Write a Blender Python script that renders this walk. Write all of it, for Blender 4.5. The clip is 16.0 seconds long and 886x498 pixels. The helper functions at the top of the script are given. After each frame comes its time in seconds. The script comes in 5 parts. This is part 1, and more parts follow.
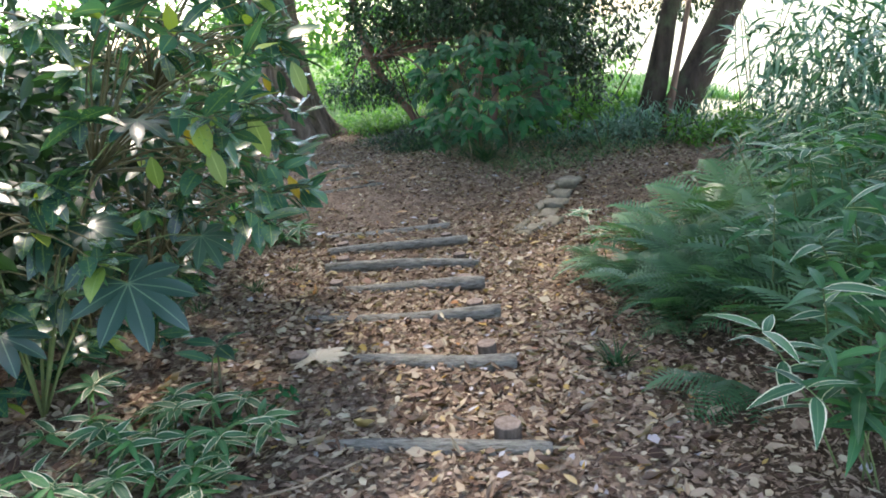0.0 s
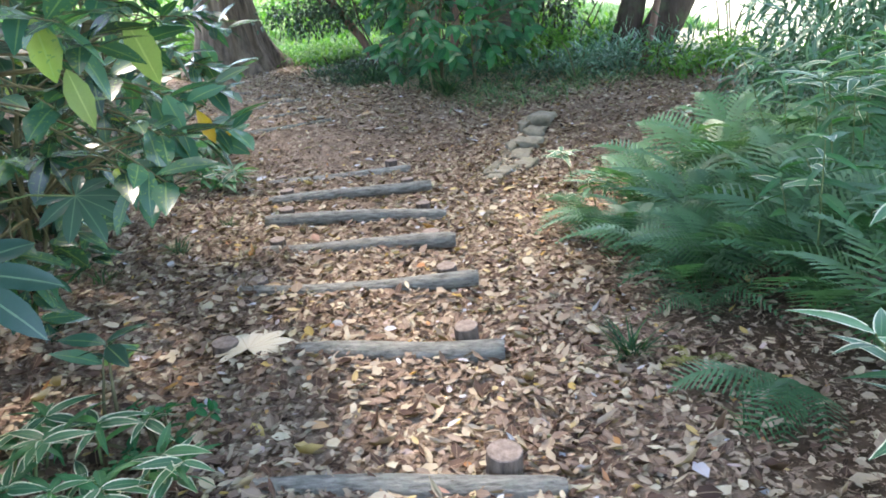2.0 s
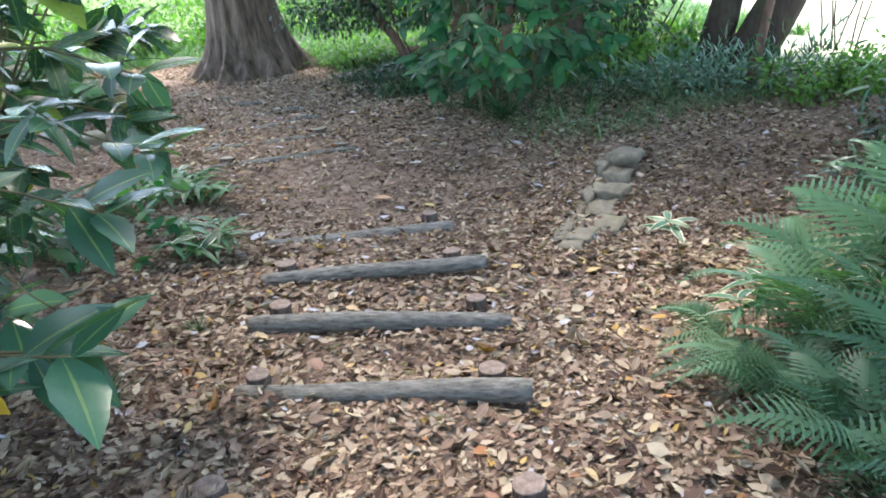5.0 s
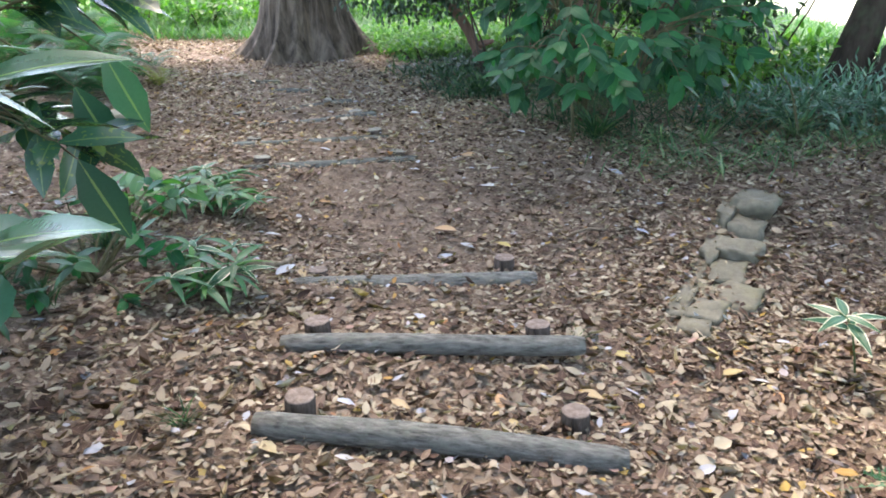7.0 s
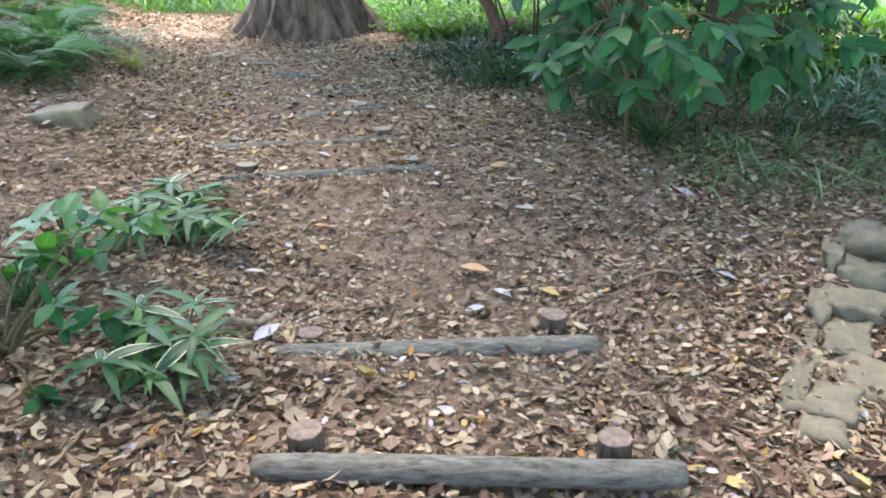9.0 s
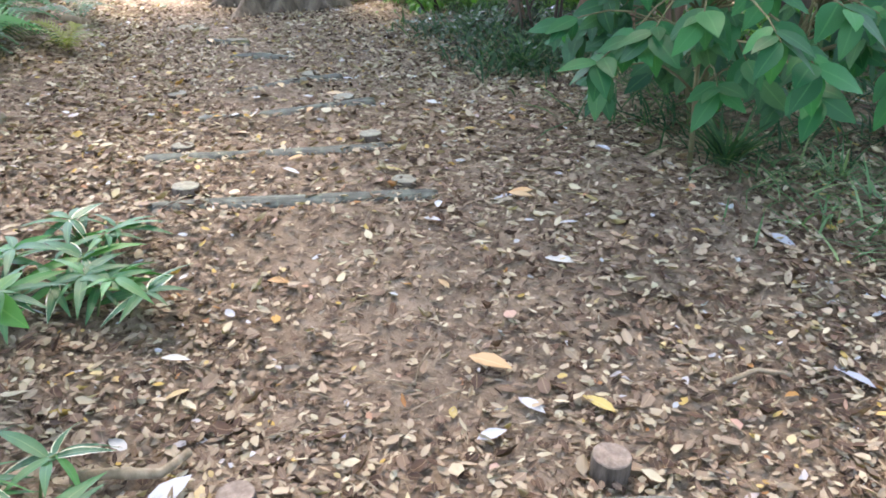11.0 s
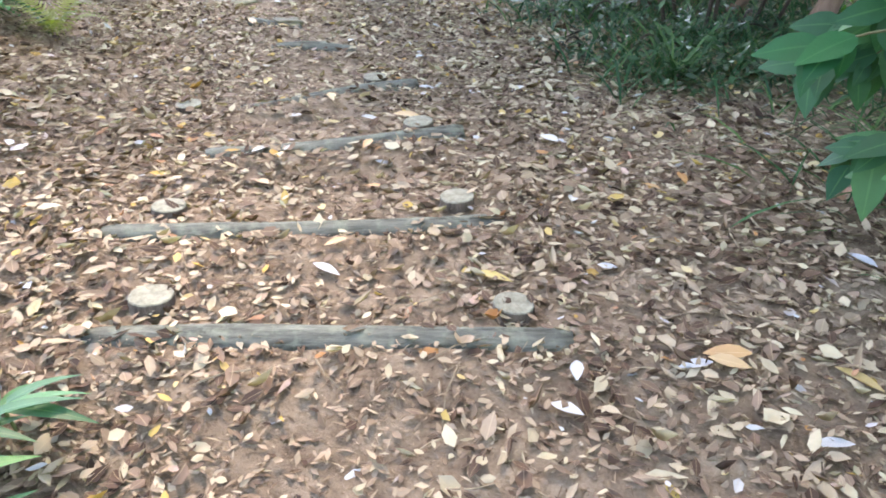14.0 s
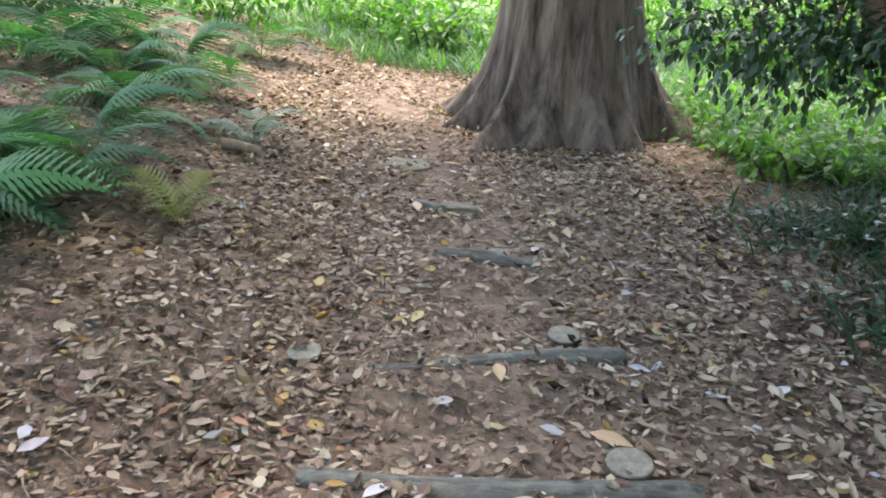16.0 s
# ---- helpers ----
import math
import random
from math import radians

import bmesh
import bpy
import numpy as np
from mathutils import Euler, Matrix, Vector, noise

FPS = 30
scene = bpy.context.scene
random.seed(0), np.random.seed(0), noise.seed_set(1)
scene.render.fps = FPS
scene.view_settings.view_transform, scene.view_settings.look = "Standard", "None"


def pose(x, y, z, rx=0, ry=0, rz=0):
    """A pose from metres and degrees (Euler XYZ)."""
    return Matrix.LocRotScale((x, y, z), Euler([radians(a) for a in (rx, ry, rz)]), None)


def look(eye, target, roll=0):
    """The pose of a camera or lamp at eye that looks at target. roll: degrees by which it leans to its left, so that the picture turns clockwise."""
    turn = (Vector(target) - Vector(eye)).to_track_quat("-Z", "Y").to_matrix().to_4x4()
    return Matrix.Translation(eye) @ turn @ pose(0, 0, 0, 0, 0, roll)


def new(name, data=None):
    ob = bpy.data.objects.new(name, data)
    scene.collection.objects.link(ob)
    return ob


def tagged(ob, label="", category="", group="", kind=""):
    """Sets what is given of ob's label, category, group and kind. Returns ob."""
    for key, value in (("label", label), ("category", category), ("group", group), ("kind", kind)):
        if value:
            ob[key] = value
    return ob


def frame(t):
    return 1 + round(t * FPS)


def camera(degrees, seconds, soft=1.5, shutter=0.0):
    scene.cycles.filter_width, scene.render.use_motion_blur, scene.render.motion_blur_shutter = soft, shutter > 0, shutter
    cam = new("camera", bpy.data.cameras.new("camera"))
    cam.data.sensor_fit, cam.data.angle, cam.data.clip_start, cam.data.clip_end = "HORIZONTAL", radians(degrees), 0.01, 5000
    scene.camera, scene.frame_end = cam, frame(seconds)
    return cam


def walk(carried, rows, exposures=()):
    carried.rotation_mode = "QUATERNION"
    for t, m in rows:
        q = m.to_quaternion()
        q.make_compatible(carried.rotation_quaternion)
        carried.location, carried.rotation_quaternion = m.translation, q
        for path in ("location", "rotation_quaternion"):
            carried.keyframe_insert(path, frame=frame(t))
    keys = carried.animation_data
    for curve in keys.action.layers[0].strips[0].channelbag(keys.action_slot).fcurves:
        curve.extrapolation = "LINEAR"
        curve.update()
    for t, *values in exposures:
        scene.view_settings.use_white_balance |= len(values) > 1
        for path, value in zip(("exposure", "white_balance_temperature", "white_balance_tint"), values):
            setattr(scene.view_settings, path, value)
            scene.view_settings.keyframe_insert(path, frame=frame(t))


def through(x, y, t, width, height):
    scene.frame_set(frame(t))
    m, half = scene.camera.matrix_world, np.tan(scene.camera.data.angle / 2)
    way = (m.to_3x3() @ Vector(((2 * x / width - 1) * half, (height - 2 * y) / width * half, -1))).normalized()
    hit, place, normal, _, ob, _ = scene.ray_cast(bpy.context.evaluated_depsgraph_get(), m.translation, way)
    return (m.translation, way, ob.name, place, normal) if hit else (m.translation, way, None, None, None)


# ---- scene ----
cam = camera(61.0, 16.0, soft=1.8)
PATH = [
    (0, (0.137, -0.140, 1.375), (-0.015, 2.062, 0.731), -6.5),
    (0.5, (0.095, -0.016, 1.337), (0.048, 2.145, 0.553), -5.8),
    (1, (0.123, 0.181, 1.212), (0.071, 2.345, 0.436), -6.8),
    (1.5, (0.128, 0.424, 1.206), (0.093, 2.577, 0.400), -6.7),
    (2, (0.030, 0.787, 1.206), (-0.002, 2.927, 0.365), -6.0),
    (2.5, (-0.009, 1.057, 1.195), (-0.076, 3.165, 0.275), -5.5),
    (3, (0.003, 1.393, 1.129), (-0.108, 3.488, 0.185), -5.7),
    (3.5, (-0.056, 1.743, 1.176), (-0.123, 3.821, 0.191), -5.2),
    (4, (-0.092, 2.018, 1.190), (-0.136, 4.082, 0.176), -5.1),
    (4.5, (-0.055, 2.344, 1.148), (-0.196, 4.459, 0.256), -6.0),
    (5, (-0.115, 2.683, 1.208), (-0.236, 4.812, 0.344), -5.2),
    (5.2, (-0.161, 2.821, 1.221), (-0.278, 4.950, 0.356), -5.0),
    (7.3, (-0.394, 4.105, 1.059), (-0.657, 6.213, 0.175), -0.4),
    (7.5, (-0.392, 4.237, 1.043), (-0.670, 6.351, 0.184), -0.3),
    (8, (-0.466, 4.522, 1.064), (-0.734, 6.621, 0.161), -0.1),
    (8.2, (-0.511, 4.603, 1.071), (-0.759, 6.691, 0.137), -0.5),
    (10.3, (-0.684, 5.781, 0.874), (-0.974, 7.843, -0.102), -0.5),
    (10.5, (-0.693, 5.917, 0.861), (-0.994, 7.966, -0.138), -0.5),
    (11, (-0.764, 6.201, 0.907), (-1.023, 8.233, -0.139), -0.2),
    (11.5, (-0.835, 6.458, 0.814), (-1.147, 8.478, -0.243), -0.2),
    (12, (-0.853, 6.760, 0.785), (-1.220, 8.755, -0.298), 0.6),
    (12.5, (-0.927, 6.992, 0.830), (-1.209, 8.990, -0.276), 0.4),
    (13, (-0.982, 7.262, 0.726), (-1.358, 9.256, -0.358), -0.2),
    (13.5, (-1.042, 7.531, 0.716), (-1.454, 9.485, -0.424), 0.3),
    (14, (-1.165, 7.766, 0.746), (-1.620, 9.708, -0.399), -0.0),
    (14.5, (-1.266, 8.091, 0.675), (-2.055, 10.065, -0.205), -0.1),
    (15, (-1.417, 8.421, 0.728), (-2.244, 10.390, -0.128), 1.8),
    (15.5, (-1.571, 8.720, 0.785), (-2.409, 10.682, -0.074), 1.5),
    (16, (-1.703, 9.009, 0.890), (-2.647, 10.919, 0.023), 2.4),
]
STOPS = ((0.0, 2.75, 7400), (1.5, 3.25, 7300), (3.0, 3.35, 7200), (5.0, 3.1, 7100), (8.0, 3.25, 7450), (11.0, 3.7, 7900), (13.5, 4.0, 8100), (14.5, 3.8, 8050), (15.2, 3.5, 7950), (16.0, 3.1, 7900))
walk(cam, [(t, look(eye, target, roll)) for t, eye, target, roll in PATH], exposures=[(t, s, kelvin, 16) for t, s, kelvin in STOPS])

# ---- light: high sun ahead of the walker, over the wood's far edge ----
SUN_EL, SUN_AZ = radians(63), radians(-25)
world = bpy.data.worlds.new("daylight")
scene.world = world
world.use_nodes = True
wn = world.node_tree.nodes
sky = wn.new("ShaderNodeTexSky")
sky.sky_type, sky.sun_disc = "NISHITA", False
sky.sun_elevation, sky.sun_rotation = SUN_EL, SUN_AZ
world.node_tree.links.new(sky.outputs[0], wn["Background"].inputs[0])
wn["Background"].inputs[1].default_value = 0.15
sun = new("sun", bpy.data.lights.new("sun", "SUN"))
sun.data.energy, sun.data.angle, sun.data.color = 1.05, radians(11.0), (1.0, 0.96, 0.9)
toward = Vector((math.sin(SUN_AZ) * math.cos(SUN_EL), math.cos(SUN_AZ) * math.cos(SUN_EL), math.sin(SUN_EL)))
sun.matrix_world = look(toward * 40, (0, 0, 0))

rng = np.random.default_rng(7)


# ---- materials ----
def material(name):
    m = bpy.data.materials.new(name)
    m.use_nodes = True
    return m, m.node_tree.nodes, m.node_tree.links, m.node_tree.nodes["Principled BSDF"]


def ramp(nodes, stops, mode="LINEAR"):
    r = nodes.new("ShaderNodeValToRGB")
    r.color_ramp.interpolation = mode
    while len(r.color_ramp.elements) < len(stops):
        r.color_ramp.elements.new(0.5)
    for e, (p, c) in zip(r.color_ramp.elements, stops):
        e.position, e.color = p, (*c, 1)
    return r


def noise_node(nodes, links, coord, scale, detail=4, rough=0.6, stretch=(1, 1, 1)):
    mp = nodes.new("ShaderNodeMapping")
    mp.inputs["Scale"].default_value = stretch
    links.new(coord, mp.inputs[0])
    n = nodes.new("ShaderNodeTexNoise")
    n.inputs["Scale"].default_value, n.inputs["Detail"].default_value, n.inputs["Roughness"].default_value = scale, detail, rough
    links.new(mp.outputs[0], n.inputs["Vector"])
    return n


def mix(nodes, links, fac, a, b, mode="MIX"):
    x = nodes.new("ShaderNodeMix")
    x.data_type, x.blend_type = "RGBA", mode
    for sock, v in ((x.inputs[0], fac), (x.inputs[6], a), (x.inputs[7], b)):
        if isinstance(v, (int, float)):
            sock.default_value = v
        elif isinstance(v, tuple):
            sock.default_value = (*v, 1)
        else:
            links.new(v, sock)
    return x.outputs[2]


def math_node(nodes, links, op, a, b=0.0, c=0.0):
    x = nodes.new("ShaderNodeMath")
    x.operation = op
    for sock, v in zip(x.inputs, (a, b, c)):
        if isinstance(v, (int, float)):
            sock.default_value = v
        else:
            links.new(v, sock)
    return x.outputs[0]


def bump(nodes, links, height, bsdf, strength, distance):
    b = nodes.new("ShaderNodeBump")
    b.inputs["Strength"].default_value, b.inputs["Distance"].default_value = strength, distance
    links.new(height, b.inputs["Height"])
    links.new(b.outputs[0], bsdf.inputs["Normal"])


def leaf_material(name, stops, rough=0.4, through=0.35, rib=(0.2, 0.3, 0.08), rib_amount=0.35, edge=None, spots=None, single=False, glow=1.6, gloss=0.5):
    """A leaf: colour picked per leaf, lighter midrib, mottling, light passing through the blade."""
    m, n, l, p = material(name)
    if single:
        rand = n.new("ShaderNodeObjectInfo").outputs["Random"]
    else:
        rand = n.new("ShaderNodeNewGeometry").outputs["Random Per Island"]
    col = ramp(n, stops)
    l.new(rand, col.inputs[0])
    uv = n.new("ShaderNodeTexCoord")
    sep = n.new("ShaderNodeSeparateXYZ")
    l.new(uv.outputs["UV"], sep.inputs[0])
    across = math_node(n, l, "ABSOLUTE", math_node(n, l, "MULTIPLY_ADD", sep.outputs[0], 2.0, -1.0))
    grain = noise_node(n, l, uv.outputs["Object"], 38, 3)
    c = mix(n, l, math_node(n, l, "MULTIPLY", grain.outputs[0], 0.55), col.outputs[0], mix(n, l, 1.0, col.outputs[0], (0.45, 0.5, 0.45), "MULTIPLY"))
    ribmask = math_node(n, l, "MULTIPLY", math_node(n, l, "LESS_THAN", across, 0.07), rib_amount)
    c = mix(n, l, ribmask, c, rib)
    if edge:
        jag = math_node(n, l, "MULTIPLY_ADD", grain.outputs[0], 0.5, across)
        c = mix(n, l, math_node(n, l, "GREATER_THAN", jag, 1.05), c, edge)
    if spots:
        sp = noise_node(n, l, uv.outputs["Object"], 75, 1)
        c = mix(n, l, math_node(n, l, "GREATER_THAN", sp.outputs[0], 0.64), c, spots)
    l.new(c, p.inputs["Base Color"])
    p.inputs["Roughness"].default_value = rough
    p.inputs["Specular IOR Level"].default_value = gloss
    veins = n.new("ShaderNodeTexWave")
    veins.inputs["Scale"].default_value, veins.inputs["Distortion"].default_value = 9.0, 2.5
    veins.bands_direction = "Y"
    l.new(uv.outputs["UV"], veins.inputs["Vector"])
    bump(n, l, veins.outputs["Fac"], p, 0.05, 0.0015)
    tr = n.new("ShaderNodeBsdfTranslucent")
    l.new(mix(n, l, 1.0, c, (glow, glow * 1.25, glow * 0.5), "MULTIPLY"), tr.inputs[0])
    mx = n.new("ShaderNodeMixShader")
    mx.inputs[0].default_value = through
    l.new(p.outputs[0], mx.inputs[1])
    l.new(tr.outputs[0], mx.inputs[2])
    l.new(mx.outputs[0], n["Material Output"].inputs[0])
    return m


def bark_material(name, dark, light, scale, moss=None, depth=0.02, stretch=(1, 1, 0.18)):
    m, n, l, p = material(name)
    tc = n.new("ShaderNodeTexCoord").outputs["Object"]
    a = noise_node(n, l, tc, scale, 6, 0.65, stretch)
    b = noise_node(n, l, tc, scale * 5, 4, 0.7, stretch)
    c = ramp(n, [(0.32, dark), (0.68, light)])
    l.new(a.outputs[0], c.inputs[0])
    c2 = mix(n, l, math_node(n, l, "MULTIPLY", b.outputs[0], 0.6), c.outputs[0], mix(n, l, 1.0, c.outputs[0], (0.4, 0.38, 0.36), "MULTIPLY"))
    if moss:
        g = noise_node(n, l, tc, scale * 0.5, 3)
        gm = ramp(n, [(0.5, (0, 0, 0)), (0.68, (0.8, 0.8, 0.8))])
        l.new(g.outputs[0], gm.inputs[0])
        c2 = mix(n, l, gm.outputs[0], c2, moss)
    l.new(c2, p.inputs["Base Color"])
    p.inputs["Roughness"].default_value = 0.9
    p.inputs["Specular IOR Level"].default_value = 0.2
    bump(n, l, math_node(n, l, "ADD", a.outputs[0], math_node(n, l, "MULTIPLY", b.outputs[0], 0.5)), p, 0.9, depth)
    return m


def soil_material():
    m, n, l, p = material("woodland_soil")
    pos = n.new("ShaderNodeNewGeometry").outputs["Position"]
    big = noise_node(n, l, pos, 0.9, 4)
    mid = noise_node(n, l, pos, 9, 6, 0.7)
    fine = noise_node(n, l, pos, 120, 5, 0.75)
    c = ramp(n, [(0.3, (0.15, 0.11, 0.082)), (0.5, (0.34, 0.265, 0.2)), (0.7, (0.5, 0.41, 0.32))])
    l.new(mid.outputs[0], c.inputs[0])
    c2 = mix(n, l, fine.outputs[0], mix(n, l, 1.0, c.outputs[0], (0.45, 0.4, 0.38), "MULTIPLY"), c.outputs[0])
    c2 = mix(n, l, math_node(n, l, "MULTIPLY", big.outputs[0], 0.5), c2, mix(n, l, 1.0, c2, (0.75, 0.62, 0.55), "MULTIPLY"))
    # dark humus below the bamboo, its colour also carrying the shade there
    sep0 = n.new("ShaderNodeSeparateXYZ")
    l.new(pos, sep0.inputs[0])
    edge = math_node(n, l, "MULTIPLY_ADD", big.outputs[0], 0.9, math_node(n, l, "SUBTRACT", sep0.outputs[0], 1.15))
    humus_shade = math_node(n, l, "MULTIPLY", math_node(n, l, "MINIMUM", math_node(n, l, "MULTIPLY", edge, 3.0), math_node(n, l, "SUBTRACT", 6.0, sep0.outputs[1])), 0.8)
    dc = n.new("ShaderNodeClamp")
    l.new(humus_shade, dc.inputs[0])
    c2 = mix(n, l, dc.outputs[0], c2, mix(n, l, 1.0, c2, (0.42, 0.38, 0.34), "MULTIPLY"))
    # beyond the wood: dry, sunlit grass
    sep = n.new("ShaderNodeSeparateXYZ")
    l.new(pos, sep.inputs[0])
    wob = math_node(n, l, "MULTIPLY_ADD", big.outputs[0], 3.0, -1.5)
    ahead = math_node(n, l, "ADD", math_node(n, l, "SUBTRACT", math_node(n, l, "MULTIPLY_ADD", sep.outputs[0], 0.35, sep.outputs[1]), 15.6), wob)
    aside = math_node(n, l, "ADD", math_node(n, l, "SUBTRACT", sep.outputs[0], 5.5), wob)
    field = math_node(n, l, "MINIMUM", math_node(n, l, "ADD", math_node(n, l, "SUBTRACT", sep.outputs[0], 2.5), wob), math_node(n, l, "SUBTRACT", sep.outputs[1], 10.5))
    bank = math_node(n, l, "ADD", math_node(n, l, "SUBTRACT", -9.0, sep.outputs[0]), wob)
    out = math_node(n, l, "MAXIMUM", math_node(n, l, "MAXIMUM", ahead, aside), math_node(n, l, "MAXIMUM", field, bank))
    f = n.new("ShaderNodeClamp")
    l.new(out, f.inputs[0])
    g = ramp(n, [(0.3, (0.34, 0.36, 0.18)), (0.7, (0.62, 0.6, 0.46))])
    l.new(mid.outputs[0], g.inputs[0])
    turf = ramp(n, [(0.3, (0.07, 0.14, 0.035)), (0.7, (0.17, 0.24, 0.08))])
    l.new(mid.outputs[0], turf.inputs[0])
    east = n.new("ShaderNodeClamp")
    l.new(math_node(n, l, "ADD", math_node(n, l, "SUBTRACT", sep.outputs[0], 3.0), wob), east.inputs[0])
    cover = mix(n, l, east.outputs[0], turf.outputs[0], g.outputs[0])
    l.new(mix(n, l, f.outputs[0], c2, cover), p.inputs["Base Color"])
    p.inputs["Roughness"].default_value = 0.95
    p.inputs["Specular IOR Level"].default_value = 0.15
    bump(n, l, math_node(n, l, "ADD", mid.outputs[0], math_node(n, l, "MULTIPLY", fine.outputs[0], 0.6)), p, 1.0, 0.02)
    return m


def stone_material(name, dark, light, moss):
    m, n, l, p = material(name)
    tc = n.new("ShaderNodeTexCoord").outputs["Object"]
    a = noise_node(n, l, tc, 9, 6, 0.7)
    b = noise_node(n, l, tc, 60, 4, 0.7)
    c = ramp(n, [(0.3, dark), (0.7, light)])
    l.new(a.outputs[0], c.inputs[0])
    gm = ramp(n, [(0.48, (0, 0, 0)), (0.66, (0.75, 0.75, 0.75))])
    l.new(noise_node(n, l, tc, 4, 3).outputs[0], gm.inputs[0])
    c2 = mix(n, l, gm.outputs[0], c.outputs[0], moss)
    c2 = mix(n, l, math_node(n, l, "MULTIPLY", b.outputs[0], 0.5), c2, (0.08, 0.075, 0.06))
    l.new(c2, p.inputs["Base Color"])
    p.inputs["Roughness"].default_value = 0.9
    bump(n, l, math_node(n, l, "ADD", a.outputs[0], math_node(n, l, "MULTIPLY", b.outputs[0], 0.3)), p, 0.8, 0.015)
    return m


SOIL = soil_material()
LITTER = leaf_material("dry_leaf_litter", [(0.0, (0.045, 0.027, 0.022)), (0.2, (0.125, 0.074, 0.056)), (0.42, (0.25, 0.17, 0.13)), (0.65, (0.375, 0.285, 0.215)), (0.85, (0.47, 0.38, 0.28)), (0.94, (0.56, 0.48, 0.36)), (0.968, (0.5, 0.33, 0.1)), (0.978, (0.42, 0.18, 0.09)), (0.99, (0.5, 0.49, 0.53))], 0.7, 0.12, (0.5, 0.38, 0.25), 0.3, glow=1.0, gloss=0.12)
CRUMB = leaf_material("trodden_leaf_crumb", [(0.0, (0.08, 0.05, 0.038)), (0.3, (0.21, 0.14, 0.105)), (0.6, (0.34, 0.245, 0.185)), (0.85, (0.4, 0.285, 0.215)), (1.0, (0.52, 0.41, 0.31))], 0.8, 0.08, (0.4, 0.3, 0.2), 0.2, glow=1.0, gloss=0.1)
PALE_LEAF = leaf_material("pale_fallen_leaf", [(0.0, (0.44, 0.44, 0.49)), (0.5, (0.52, 0.49, 0.47)), (1.0, (0.4, 0.41, 0.48))], 0.55, 0.1, (0.6, 0.55, 0.5), 0.3, glow=1.0, single=True)
ORANGE_LEAF = leaf_material("orange_fallen_leaf", [(0.0, (0.5, 0.25, 0.1)), (0.5, (0.5, 0.34, 0.2)), (1.0, (0.52, 0.4, 0.14))], 0.55, 0.15, (0.6, 0.42, 0.25), 0.4, glow=1.0, single=True)
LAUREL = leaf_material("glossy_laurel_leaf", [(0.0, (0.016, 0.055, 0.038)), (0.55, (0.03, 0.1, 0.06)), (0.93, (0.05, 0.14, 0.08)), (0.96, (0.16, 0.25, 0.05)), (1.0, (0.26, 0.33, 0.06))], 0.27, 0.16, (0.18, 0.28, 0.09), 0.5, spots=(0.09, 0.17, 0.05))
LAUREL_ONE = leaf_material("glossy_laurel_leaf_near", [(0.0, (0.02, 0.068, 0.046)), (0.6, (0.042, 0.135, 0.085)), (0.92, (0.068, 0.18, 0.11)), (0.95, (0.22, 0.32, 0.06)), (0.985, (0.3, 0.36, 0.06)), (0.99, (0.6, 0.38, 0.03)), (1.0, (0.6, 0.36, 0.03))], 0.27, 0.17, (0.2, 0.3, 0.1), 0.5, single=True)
FATSIA = leaf_material("dark_palmate_leaf", [(0.0, (0.02, 0.06, 0.05)), (1.0, (0.035, 0.09, 0.065))], 0.3, 0.15, (0.14, 0.22, 0.14), 0.6, single=True)
SHRUB = leaf_material("ovate_shrub_leaf", [(0.0, (0.014, 0.07, 0.04)), (0.6, (0.024, 0.1, 0.048)), (1.0, (0.045, 0.14, 0.058))], 0.5, 0.3, (0.08, 0.2, 0.08), 0.3, gloss=0.3)
SHRUB_ONE = leaf_material("ovate_shrub_leaf_near", [(0.0, (0.009, 0.07, 0.03)), (0.6, (0.013, 0.1, 0.04)), (1.0, (0.028, 0.15, 0.055))], 0.5, 0.3, (0.05, 0.17, 0.07), 0.3, single=True, gloss=0.2)
CAMELLIA = leaf_material("small_dark_evergreen_leaf", [(0.0, (0.01, 0.034, 0.016)), (0.7, (0.018, 0.06, 0.022)), (1.0, (0.04, 0.095, 0.03))], 0.4, 0.13, (0.06, 0.12, 0.03), 0.3)
BRIGHT = leaf_material("bright_undergrowth_leaf", [(0.0, (0.035, 0.12, 0.028)), (0.6, (0.075, 0.2, 0.038)), (1.0, (0.14, 0.28, 0.055))], 0.5, 0.45, (0.2, 0.3, 0.08), 0.3)
CANOPY = leaf_material("canopy_leaf", [(0.0, (0.02, 0.07, 0.02)), (1.0, (0.05, 0.13, 0.03))], 0.45, 0.3, (0.1, 0.18, 0.05), 0.2)
FERN = leaf_material("fern_frond_green", [(0.0, (0.035, 0.105, 0.052)), (0.6, (0.075, 0.18, 0.095)), (1.0, (0.16, 0.28, 0.165))], 0.45, 0.24, (0.1, 0.2, 0.08), 0.2, single=True, gloss=0.35)
# Vivid bank fern green; the light level there is set into its tone.
FERN_BANK_TONED = leaf_material("bank_fern_green_light_toned", [(0.0, (0.016, 0.08, 0.035)), (0.7, (0.034, 0.135, 0.056)), (1.0, (0.075, 0.22, 0.088))], 0.6, 0.32, (0.1, 0.22, 0.08), 0.2, single=True, gloss=0.2)
FERN_YELLOW = leaf_material("yellowing_fern_frond", [(0.0, (0.12, 0.15, 0.035)), (1.0, (0.24, 0.22, 0.045))], 0.55, 0.3, (0.3, 0.25, 0.08), 0.2, single=True)
SASA = leaf_material("bamboo_leaf_white_margin", [(0.0, (0.025, 0.1, 0.05)), (0.7, (0.045, 0.15, 0.07)), (1.0, (0.08, 0.2, 0.08))], 0.45, 0.25, (0.14, 0.24, 0.12), 0.5, edge=(0.62, 0.6, 0.46), single=True)
